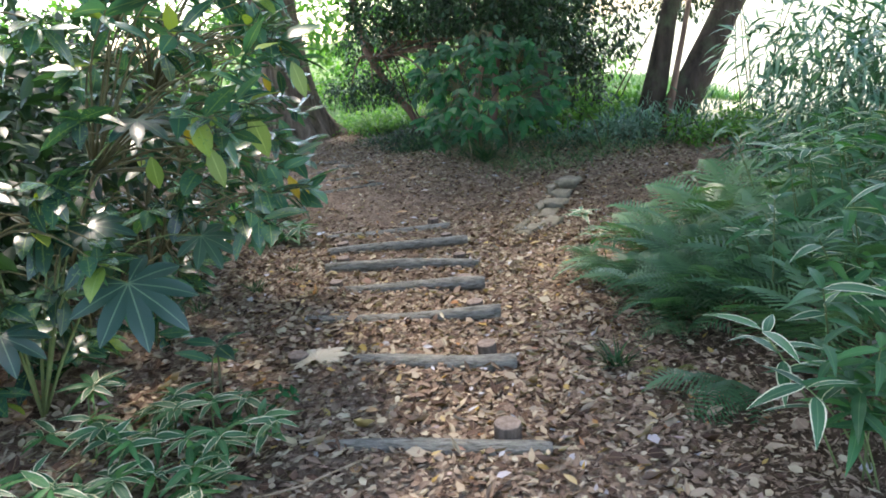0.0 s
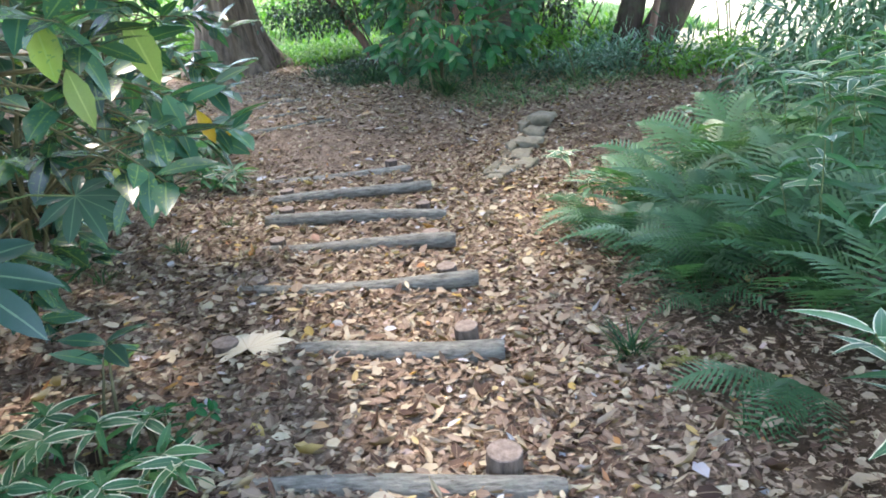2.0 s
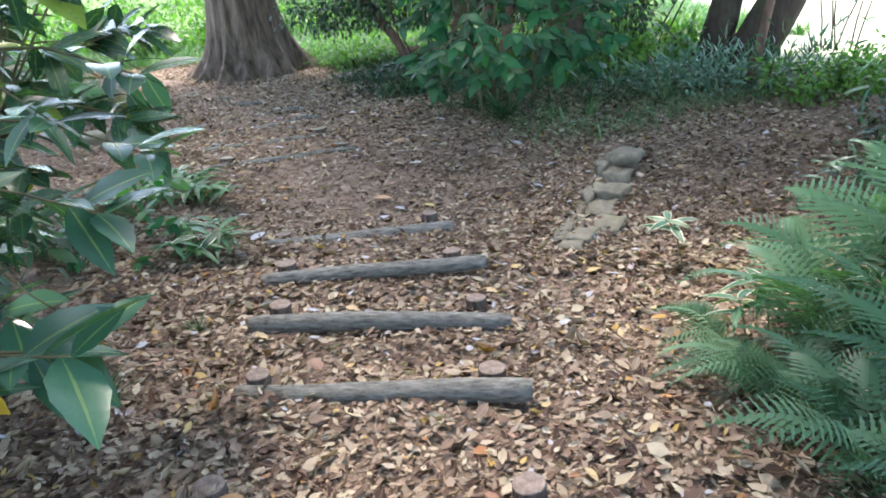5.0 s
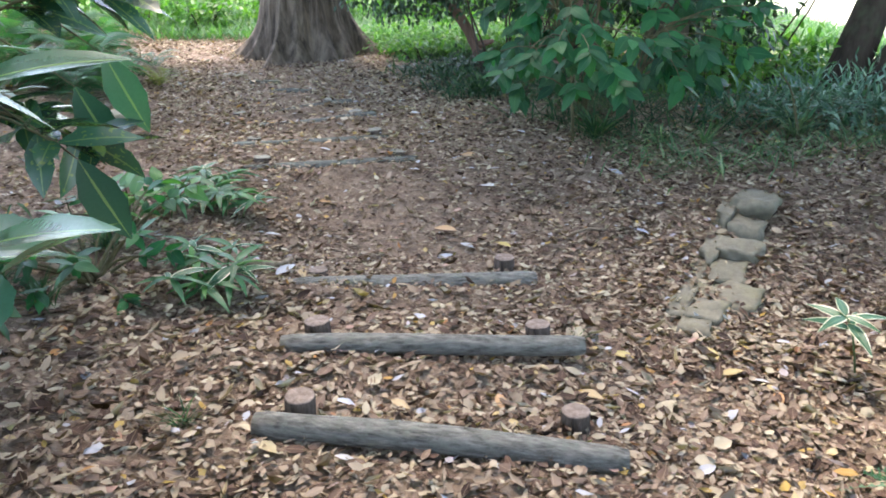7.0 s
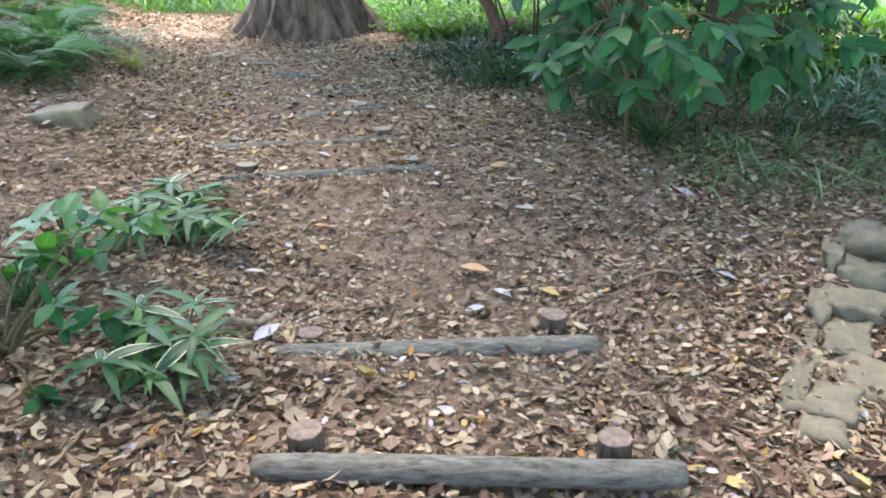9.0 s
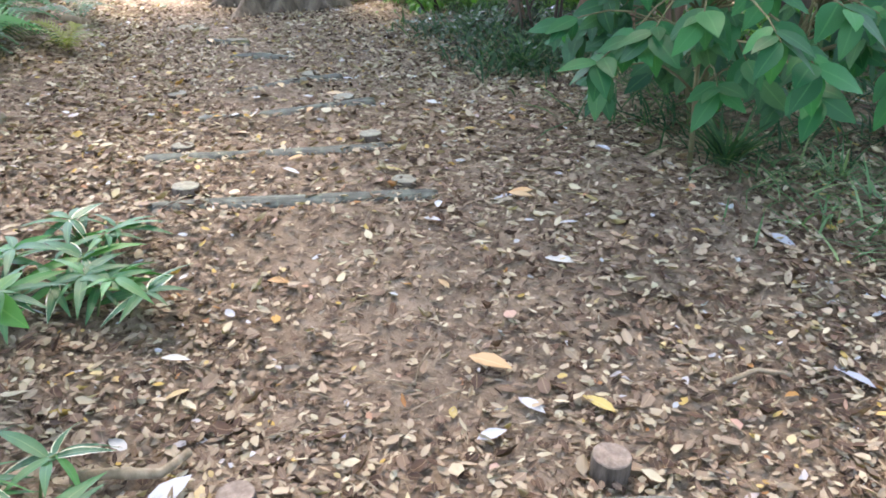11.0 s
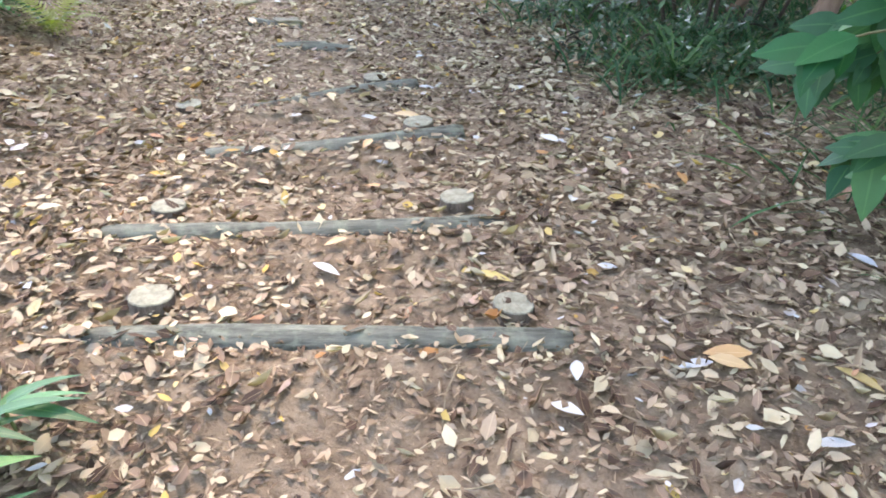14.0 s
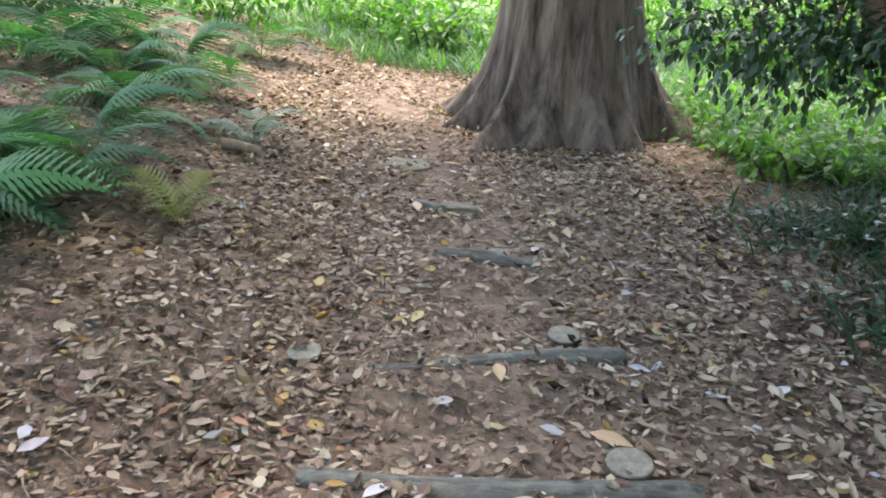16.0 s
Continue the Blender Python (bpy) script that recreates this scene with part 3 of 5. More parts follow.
def build_step(k, left, right, stakes):
    a, b = Vector(left), Vector(right)
    if k >= 7:
        a.z, b.z = (max(gz(p.x + d * (b.x - a.x), p.y + d * (b.y - a.y)) for d in (-0.05 * e, 0.1 * e, 0.25 * e)) - (0.034 if k < 9 else 0.02) for p, e in ((a, 1), (b, -1)))
    run = b - a
    turn = math.degrees(math.atan2(run.y, run.x))
    left = a[:]
    tilt = -math.degrees(math.atan2(run.z, math.hypot(run.x, run.y)))
    step = thing("log_step", left, "weathered grey log step half buried, pegged by short stakes" if stakes else "short weathered log end almost buried in the path", "step", "log steps down the path", turn=turn)
    v, f = log_mesh(run.length, 0.05 + 0.004 * math.sin(k * 2.3), k * 7.7)
    log = link_mesh("log", v, f, LOG if k < 7 else LOG_GREY, step)
    log.matrix_basis = pose(0, 0, (-0.028 if k < 7 else 0.0), 20 * k, tilt, 0)
    back = step.matrix_basis.inverted()
    for s in stakes:
        v, f, cut = stake_mesh((0.057 if k < 7 else 0.062) + 0.004 * math.sin(k * 5 + s[0] * 9), 0.3, k * 3.3 + s[0])
        st = link_mesh("stake", v[:-1], f[:cut], STAKE, step, label="round brown stake with a worn sawn top")
        low = 3 * 20
        link_mesh("sawn_top", v[low:], [tuple(q - low for q in face) for face in f[cut:]], STAKE_TOP if k < 7 else STAKE_GREY, st, smooth=False)
        top = s[2] + (-0.014 if s is stakes[0] and len(stakes) == 2 else 0.012) if k < 7 else gz(s[0], s[1]) + (0.034 if s is stakes[-1] else 0.032)
        st.matrix_basis = back @ pose(s[0], s[1], top, 3 * math.sin(k + s[0]), 3 * math.cos(k * 2 + s[0]), 0)


for k, (left, right, stakes) in enumerate(STEPS):
    build_step(k, left, right, stakes)


# ---- stones ----
def stone(name, place, size, turn, seed, label, group="", rough=0.28):
    bm = bmesh.new()
    bmesh.ops.create_cube(bm, size=1.0)
    bmesh.ops.subdivide_edges(bm, edges=bm.edges[:], cuts=7, use_grid_fill=True)
    for vert in bm.verts:
        p = vert.co.copy()
        q = p.normalized() * 0.56
        p = p.lerp(q, 0.18)
        p += p.normalized() * (rough * noise.noise(p * 2.2 + Vector((seed, 0, 0))) + 0.07 * noise.noise(p * 6 + Vector((0, seed, 0))))
        if p.z > 0.3:
            p.z = 0.3 + (p.z - 0.3) * 0.5
        vert.co = Vector((p.x * size[0], p.y * size[1], p.z * size[2]))
    me = bpy.data.meshes.new(name)
    bm.to_mesh(me)
    bm.free()
    me.polygons.foreach_set("use_smooth", np.ones(len(me.polygons), dtype=bool))
    me.materials.append(STONE)
    ob = new(name, me)
    ob.matrix_basis = pose(place[0], place[1], gz(place[0], place[1]) + place[2], 4 * math.sin(seed), 5 * math.cos(seed), turn)
    return tagged(ob, label, "stone", group)


EDGING = "mossy grey edging stone set in the leaf litter"
# along the kerb line, off it, length, width, height, turn
KERB = ((0.05, 0.03, 0.17, 0.15, 0.24, 74), (0.24, 0.05, 0.25, 0.18, 0.22, 62), (0.5, 0.11, 0.26, 0.36, 0.23, 66), (0.78, 0.06, 0.3, 0.2, 0.22, 70), (1.05, 0.07, 0.28, 0.24, 0.23, 64), (1.32, 0.06, 0.28, 0.22, 0.24, 70), (1.57, 0.07, 0.27, 0.25, 0.26, 62),
        (0.3, -0.09, 0.34, 0.1, 0.19, 67), (0.66, -0.1, 0.4, 0.1, 0.18, 69), (1.06, -0.08, 0.38, 0.11, 0.19, 67), (1.42, -0.08, 0.36, 0.1, 0.2, 68))
for k, (q, side, along, wide, tall, turn) in enumerate(KERB):
    stone("edging_stone", (0.43 + 0.39 * q + 0.92 * side, 7.3 + 0.92 * q - 0.39 * side, -0.05 + 0.008 * math.sin(k * 2.1)), (1.08 * along, wide, tall), turn, k * 5.1, EDGING, "stones edging the path", 0.22)
stone("boulder", (-3.68, 9.55, 0.0), (0.34, 0.27, 0.22), 8, 41.0, "squared grey stone block beside the path", rough=0.2)
stone("flat_stone", (-4.1, 13.2, -0.025), (0.36, 0.24, 0.1), 30, 52.0, "flat grey stone sunk into the trodden path")
stone("flat_stone", (-3.35, 12.5, 0.01), (0.18, 0.1, 0.1), 50, 57.0, "small pale stone sunk into the trodden path")


# ---- trees ----
LEAF_BIG = (np.array([(0, 0, 0), (0.3, 0.45, 0.06), (0.02, 1.0, -0.12), (-0.3, 0.5, 0.06)]), np.array([(0, 1, 2), (0, 2, 3)]), np.array([(0.5, 0), (1, 0.45), (0.5, 1), (0, 0.5)]))


def foliage(name, centres, radii, count, shape, size, mat, parent, spread=0.35, out=0.6, droop=-0.3, label="", clumps=0):
    """Leaves scattered in soft ellipsoids, thicker towards the rim, in clumps along unseen twigs."""
    places, ways = [], []
    per = count // len(centres)
    for c, r in zip(centres, radii):
        c, r = np.array(c, dtype=float), np.array(r, dtype=float)
        nc = clumps or max(8, per // 9)
        d = rng.normal(0, 1, (nc, 3))
        d /= np.linalg.norm(d, axis=1, keepdims=True)
        seeds = d * (0.45 + 0.6 * rng.random((nc, 1)) ** 0.6) * r
        pick = rng.integers(0, nc, per)
        off = rng.normal(0, 1, (per, 3)) * size * 0.9
        p = seeds[pick] + off
        w = off / (np.linalg.norm(off, axis=1, keepdims=True) + 1e-6) + out * d[pick] * 0.6 + rng.normal(0, spread, (per, 3))
        w[:, 2] += droop
        places.append(p + c)
        ways.append(w)
    places, ways = np.concatenate(places), np.concatenate(ways)
    k = len(places)
    ups = np.stack([rng.normal(0, 0.45, k), rng.normal(0, 0.45, k), np.ones(k)], axis=1)
    return scatter(name, shape, places, frames_of(None, ways, ups, size * rng.uniform(0.65, 1.25, k)), mat, parent, label)


def limb(a, b, sag, n=6):
    a, b = Vector(a), Vector(b)
    return [a.lerp(b, i / n) + Vector((0, 0, sag * math.sin(math.pi * i / n))) + Vector((noise.noise(a * 3 + Vector((i, 0, 0))), noise.noise(b * 3 + Vector((0, i, 0))), 0)) * 0.12 * (b - a).length * (i / n) * (1 - i / n) for i in range(n + 1)]


def tree(name, label, base, path, radii, mat, crowns, crown_r, count, sides=12, rough=0.25):
    """A tree whose trunk follows path from its base; crown centres hang on limbs."""
    t = thing(name, (base[0], base[1], gz(*base)), label, "tree")
    z0 = gz(*base)
    pts = [Vector((x - base[0], y - base[1], z)) for x, y, z in path]
    v, f = tube(pts, radii, sides, rough, base[0])
    link_mesh("trunk", v, f, mat, t)
    top = pts[-1]
    for c in crowns:
        end = Vector((c[0] - base[0], c[1] - base[1], c[2] - z0))
        start = pts[-2].lerp(top, 0.5)
        tip = limb(start, end, 0.4)
        v, f = tube(tip, [radii[-1] * (0.85 - 0.7 * i / 6) for i in range(7)], 8, 0.2, c[0])
        link_mesh("limb", v, f, mat, t)
    # Crowns hang out of view, added for the shade they cast.
    if count:
        foliage("crown", [(c[0] - base[0], c[1] - base[1], c[2] - z0) for c in crowns], [crown_r] * len(crowns), count, LEAF_BIG, 0.3, CANOPY, t)
    return t


def big_tree():
    bx, by = -3.59, 14.95
    z0 = gz(bx, by) - 0.03
    t = thing("tree", (bx, by, z0), "large old tree with flared grey buttress roots beside the path", "tree")
    v, f, rings, sides = [], [], 84, 260
    lobes = [(rng.uniform(-0.16, 0.16) + 2 * math.pi * k / 13, rng.uniform(0.45, 1.3), rng.uniform(0.1, 0.17)) for k in range(13)]
    for i in range(rings + 1):
        s = i / rings
        z = -0.25 + 7.0 * s ** 2.1
        zz = max(z, 0)
        for j in range(sides):
            a = 2 * math.pi * j / sides
            ridge = 0
            for la, amp, wid in lobes:
                lean = la + 0.10 * math.sin(7 * la) * zz
                da = math.atan2(math.sin(a - lean), math.cos(a - lean))
                ridge += amp * math.exp(-(da / wid) ** 2)
            cx, cy = math.cos(a), math.sin(a)
            r = 0.5 + 0.1 * math.exp(-zz / 1.4) + 0.28 * math.exp(-zz / 0.45) + (0.5 * math.exp(-zz / 0.2) + 0.15 * math.exp(-zz / 0.85)) * (ridge - 0.2)
            furrow = abs(noise.noise(Vector((cx * 7, cy * 7, zz * 0.55 + 3)))) * 0.05 + abs(noise.noise(Vector((cx * 17, cy * 17, zz * 1.1)))) * 0.026
            r += (0.02 - furrow) * (0.6 + 0.4 * math.exp(-zz / 2))
            r *= 1 + 0.05 * noise.noise(Vector((cx * 2.5, cy * 2.5, zz * 0.7)))
            r *= 1 - 0.22 * s
            v.append((r * cx - 0.03 * zz, r * cy, z - 0.1 * max(0, r - 0.85)))
    for i in range(rings):
        for j in range(sides):
            a, b = i * sides + j, i * sides + (j + 1) % sides
            f.append((a, b, b + sides, a + sides))
    f.append(tuple(range(rings * sides, (rings + 1) * sides)))
    link_mesh("trunk", v, f, BARK, t)
    # Unseen leaf clusters, set where their shade is wanted on the ground.
    crowns = [(-2.7, -0.7, 6.6), (1.6, -1.8, 6.9), (-1.0, 1.2, 7.6), (1.4, 1.0, 7.2), (2.0, -1.0, 5.9)]
    for c in crowns:
        pts = limb((-0.25, 0, 5.6), c, 0.4)
        vv, ff = tube(pts, [0.24 * (1 - 0.8 * i / 6) for i in range(7)], 8, 0.2, c[0])
        link_mesh("limb", vv, ff, BARK, t)
    foliage("crown", crowns, [(2.1, 2.1, 1.2)] * len(crowns), 5200, LEAF_BIG, 0.3, CANOPY, t)


big_tree()


def straight(base, top, n=7, wob=0.05):
    a, b = Vector((base[0], base[1], -0.15)), Vector(top)
    return [a.lerp(b, i / n) + Vector((noise.noise(Vector((i * 0.7, base[0], 0))), noise.noise(Vector((0, i * 0.7, base[1]))), 0)) * wob * (i > 0) for i in range(n + 1)]


def plain_tree(label, base, top, r, mat, crowns, crown_r, count, wob=0.06):
    path = straight(base, (base[0] + top[0], base[1] + top[1], top[2]), wob=wob)
    n = len(path) - 1
    radii = [r * (1.35 if i == 0 else 1.08 if i == 1 else 1 - 0.45 * i / n) for i in range(n + 1)]
    return tree("tree", label, base, path, radii, mat, crowns, crown_r, count)


plain_tree("dark leaning tree trunk at the sunny edge of the wood", (3.0, 11.8), (3.4, 0.3, 6.0), 0.23, BARK_DARK, [(4.5, 10.5, 6.5), (3.6, 8.5, 6.2), (5.6, 12.5, 6.4)], (2.3, 2.3, 1.2), 2250)
plain_tree("dark upright tree trunk at the sunny edge of the wood", (2.72, 12.0), (1.5, 0.1, 6.2), 0.16, BARK_DARK, [(2.6, 13.0, 6.6), (1.8, 11.2, 6.2)], (2.2, 2.2, 1.1), 1000)
plain_tree("thin pale sapling leaning beside darker trunks", (2.55, 10.2), (0.75, 0.2, 3.2), 0.045, BARK_RED, [(3.4, 10.4, 3.2)], (0.7, 0.7, 0.5), 120)
plain_tree("dark tree trunk behind a leafy shrub", (1.15, 12.6), (-0.1, 0.2, 6.0), 0.16, BARK_DARK, [(1.7, 12.2, 6.4), (0.2, 13.8, 6.3), (-0.6, 13.0, 6.5)], (2.2, 2.2, 1.1), 1700)
for bx, by, lean, r in ((-0.5, 13.3, 1.3, 0.05), (-0.2, 12.5, 1.5, 0.055), (0.25, 12.9, 0.9, 0.06)):
    plain_tree("thin reddish tree trunk rising from dark grass", (bx, by), (lean, 0.3, 4.2), r, BARK_RED, [(bx + lean, by, 4.4), (bx + 0.3, by + 0.8, 4.9)], (1.2, 1.2, 0.6), 550)
# Four trees added out of view; their crowns shade path and ferns.
plain_tree("unseen tall tree added off the path to shade it", (-4.9, 6.2), (0.4, 0.2, 6.0), 0.24, BARK_DARK, [(-6.4, 7.2, 6.5), (-5.2, 8.6, 6.4), (-5.6, 10.4, 6.2), (-3.1, 9.9, 6.6)], (2.1, 2.1, 1.2), 3300)
plain_tree("unseen tall tree added off the path to shade it", (4.7, 5.4), (-0.4, 0.2, 6.0), 0.22, BARK_DARK, [(3.4, 4.4, 6.5), (0.6, 6.8, 6.2), (0.5, 5.4, 6.0), (2.0, 4.2, 5.8), (4.0, 7.2, 6.3)], (1.6, 1.6, 1.0), 7500)
plain_tree("unseen tall tree added off the path to shade it", (-3.4, -1.6), (0.4, 0.4, 6.0), 0.22, BARK_DARK, [(-2.8, 0.0, 6.5), (-3.6, 2.6, 6.4), (-0.6, -2.6, 6.6)], (2.4, 2.4, 1.2), 2400)
plain_tree("unseen tall tree added off the path to shade it", (3.6, -1.6), (-0.3, 0.4, 6.0), 0.22, BARK_DARK, [(2.8, 0.2, 6.5), (3.8, 2.2, 6.4), (2.2, -2.4, 6.5)], (2.4, 2.4, 1.2), 2400)

CAM_LEAF = leaf_shape(1.0, 0.48, 3, 0.9, 0.25, 0.2)


def bent_tree():
    bx, by = -0.98, 13.68
    z0 = gz(bx, by)
    t = thing("tree", (bx, by, z0), "slender crooked tree with reddish bark and dark hanging leaves", "tree")
    pts = [(0.03, 0, -0.15), (-0.04, 0, 0.22), (-0.16, 0, 0.48), (-0.36, 0, 0.78), (-0.55, 0.02, 1.05), (-0.8, 0.05, 1.6), (-0.95, 0.1, 2.4), (-0.8, 0.2, 3.2)]
    v, f = tube(pts, [0.1, 0.075, 0.07, 0.068, 0.068, 0.066, 0.06, 0.045], 12, 0.3, 3)
    link_mesh("trunk", v, f, BARK_RED, t)
    v, f = tube([(-0.02, -0.02, 0.3), (0.13, -0.06, 0.34), (0.16, -0.08, 0.36)], [0.05, 0.035, 0.025], 8, 0.3, 9)
    link_mesh("branch_stub", v, f, BARK_RED, t)
    ends = [(-1.15, -0.1, 0.98), (-0.75, -0.15, 0.88), (-0.35, -0.2, 0.95), (0.35, -0.3, 0.95), (0.95, -0.2, 1.0), (-0.7, 0.3, 1.4), (0.6, 0.3, 1.4), (1.4, 0.2, 1.4), (1.9, 0.0, 1.1), (2.6, 0.2, 1.3), (-0.9, 0.6, 1.8), (0.2, 0.6, 1.8), (1.5, 0.6, 1.9)]
    for e in ends:
        v, f = tube(limb((-0.72, 0.04, 1.4), e, 0.3), [0.035 * (1 - 0.8 * i / 6) for i in range(7)], 6, 0.2, e[0])
        link_mesh("limb", v, f, BARK_RED, t)
    foliage("crown", ends, [(0.6, 0.45, 0.25)] * len(ends), 8500, CAM_LEAF, 0.072, CAMELLIA, t, droop=-0.6)

    # Clusters above the view, added to shade the grass beside the trunk.
    high = [(0.4, 1.0, 3.3), (-0.7, 1.3, 3.6), (1.4, 1.1, 3.1), (0.6, 2.0, 3.6), (-0.2, 0.2, 3.4)]
    for e in high:
        v, f = tube(limb((-0.9, 0.2, 3.1), e, 0.2), [0.03 * (1 - 0.8 * i / 6) for i in range(7)], 6, 0.2, e[0])
        link_mesh("limb", v, f, BARK_RED, t)
    foliage("crown", high, [(0.9, 0.9, 0.4)] * len(high), 5500, LEAF_BIG, 0.13, CAMELLIA, t)


bent_tree()


def far_bush(name, label, base, centres, radii, count, size, mat, stems=6, shape=CAM_LEAF, category="bush", stem_mat=None, droop=-0.3):
    z0 = gz(*base)
    t = thing(name, (base[0], base[1], z0), label, category)
    cs = [(x - base[0], y - base[1], z - z0) for x, y, z in centres]
    limbs = []
    for k in range(stems):
        c = Vector(cs[k % len(cs)])
        b = Vector((c.x * 0.25 + rng.normal(0, 0.12), c.y * 0.25 + rng.normal(0, 0.12), 0))
        b.z = gz(base[0] + b.x, base[1] + b.y) - z0 - 0.05
        limbs.append((limb(b, c + Vector(rng.normal(0, 0.15, 3)), 0.1), [0.014 * (1 - 0.7 * i / 6) for i in range(7)]))
    each_tube("stem", limbs, stem_mat or BARK_DARK, t)
    foliage("foliage", cs, radii, count, shape, size, mat, t, droop=droop)["kind"] = "stuff"
    return t


# dark evergreen masses between the trunks
far_bush("evergreen_bush", "dark evergreen bush with small glossy leaves under the trees", (1.9, 13.2), [(1.6, 13.0, 0.3), (2.2, 13.2, 1.1), (1.2, 13.3, 1.4), (2.0, 12.9, 2.0), (3.6, 13.2, 1.7)], [(0.8, 0.5, 0.6)] * 5, 8500, 0.1, CAMELLIA, 10)
far_bush("evergreen_bush", "dark evergreen bush with small glossy leaves under the trees", (-0.1, 14.8), [(-0.9, 14.9, 1.5), (0.1, 14.6, 1.7), (0.9, 14.4, 1.3), (0.6, 14.9, 0.5), (1.6, 14.2, 0.6)], [(0.8, 0.5, 0.5)] * 5, 8500, 0.1, CAMELLIA, 8)
far_bush("evergreen_bush", "dark evergreen branches hanging beside the large tree", (-0.6, 12.9), [(-1.4, 13.2, 1.75), (-0.6, 12.8, 1.9), (0.2, 12.6, 1.6), (0.9, 12.4, 1.9), (1.3, 12.2, 1.3)], [(0.6, 0.5, 0.5)] * 5, 6500, 0.1, CAMELLIA, 8)
far_bush("evergreen_bush", "evergreen bush at the edge of the sunny field", (4.9, 13.4), [(4.6, 13.2, 1.75), (5.6, 13.4, 1.6)], [(0.8, 0.6, 0.3)] * 2, 500, 0.1, CAMELLIA, 6)
BAM_LEAF = leaf_shape(1.0, 0.17, 4, 0.75, 0.2, 0.35)
far_bush("bamboo_thicket", "bluish green bamboo thicket beside the path", (4.0, 7.2), [(3.7, 6.6, 0.75), (4.6, 7.4, 0.9), (3.6, 7.7, 0.75), (4.7, 6.4, 0.3), (3.4, 6.9, 0.0), (3.9, 7.9, 0.0), (4.6, 8.2, 0.0)], [(0.8, 0.8, 0.5)] * 7, 5000, 0.2, SASA_FAR, 20, shape=BAM_LEAF, stem_mat=STEM, category="bamboo")
far_bush("low_bush", "sunlit green low bush at the edge of the field", (4.2, 10.6), [(3.8, 10.8, -0.55), (4.8, 10.6, -0.6), (5.6, 11.2, -0.8), (4.4, 11.6, -0.7)], [(0.7, 0.5, 0.28)] * 4, 1800, 0.08, BRIGHT, 8)
far_bush("low_bush", "green low bush beside the leaf litter", (2.9, 7.4), [(2.7, 7.3, -0.45), (3.3, 7.6, -0.4), (3.1, 6.7, -0.3)], [(0.5, 0.45, 0.28)] * 3, 1700, 0.12, SASA_FAR, 8, shape=BAM_LEAF)
far_bush("low_bush", "low bluish green bamboo grass fringing the path", (1.9, 10.4), [(1.4, 10.3, -0.45), (2.1, 10.4, -0.42), (2.7, 10.5, -0.45), (2.2, 11.0, -0.35)], [(0.5, 0.35, 0.18)] * 4, 1500, 0.13, SASA_FAR, 8, shape=BAM_LEAF, stem_mat=STEM, droop=0.3)
for bx, by in ((1.3, 12.0), (2.0, 12.2), (1.7, 12.9), (2.9, 12.9), (0.8, 13.4)):
    z = gz(bx, by)
    far_bush("low_bush", "sunlit yellow-green low plant behind the shrub", (bx, by), [(bx, by, z + 0.15), (bx + 0.3, by + 0.1, z + 0.22), (bx - 0.3, by, z + 0.2)], [(0.35, 0.3, 0.18)] * 3, 600, 0.09, BRIGHT, 4)
for bx, by in ((1.75, 10.0), (2.25, 10.1), (2.75, 9.9)):
    z = gz(bx, by)
    far_bush("low_bush", "low bluish green bamboo grass fringing the path", (bx, by), [(bx, by, z + 0.14), (bx + 0.3, by + 0.15, z + 0.18)], [(0.35, 0.25, 0.14)] * 2, 420, 0.13, SASA_FAR, 5, shape=BAM_LEAF, stem_mat=STEM, droop=0.3)
for bx, by, tall, mat, label in ((3.1, 9.6, 0.26, BRIGHT, "sunlit yellow-green low bush before the field"), (3.6, 9.9, 0.28, BRIGHT, "sunlit yellow-green low bush before the field"), (3.5, 8.6, 0.24, CAMELLIA, "dark green low hedge at the edge of the litter"), (4.1, 9.0, 0.26, CAMELLIA, "dark green low hedge at the edge of the litter"), (3.2, 8.0, 0.2, CAMELLIA, "dark green low hedge at the edge of the litter"), (4.6, 9.6, 0.26, CAMELLIA, "dark green low hedge at the edge of the litter")):
    z = gz(bx, by)
    far_bush("low_bush", label, (bx, by), [(bx, by, z + tall * 0.6), (bx + 0.3, by + 0.1, z + tall * 0.75), (bx - 0.3, by + 0.1, z + tall * 0.65)], [(0.36, 0.32, tall * 0.55)] * 3, 780, 0.07, mat, 4)
# low leafy cover right of the large tree
for bx, by in ((-1.75, 14.3), (-1.2, 14.9), (-2.1, 15.2), (-0.5, 14.6), (-1.5, 15.8), (-0.2, 15.6), (-2.4, 16.0), (-0.9, 16.6)):
    z = gz(bx, by)
    far_bush("low_bush", "bright green low leafy plant in the sun behind the tree", (bx, by), [(bx, by, z + 0.14), (bx + 0.3, by + 0.1, z + 0.2), (bx - 0.3, by, z + 0.16)], [(0.36, 0.3, 0.16)] * 3, 700, 0.08, BRIGHT, 4)
for bx, by in ((-1.2, 12.2), (-1.5, 13.1), (-0.7, 11.8), (-1.1, 13.6), (-0.5, 12.9)):
    z = gz(bx, by)
    far_bush("low_bush", "low dark leafy cover in the shade beside the path", (bx, by), [(bx, by, z + 0.06), (bx + 0.25, by + 0.1, z + 0.1), (bx - 0.2, by - 0.1, z + 0.05)], [(0.34, 0.3, 0.08)] * 3, 300, 0.06, CAMELLIA, 3)
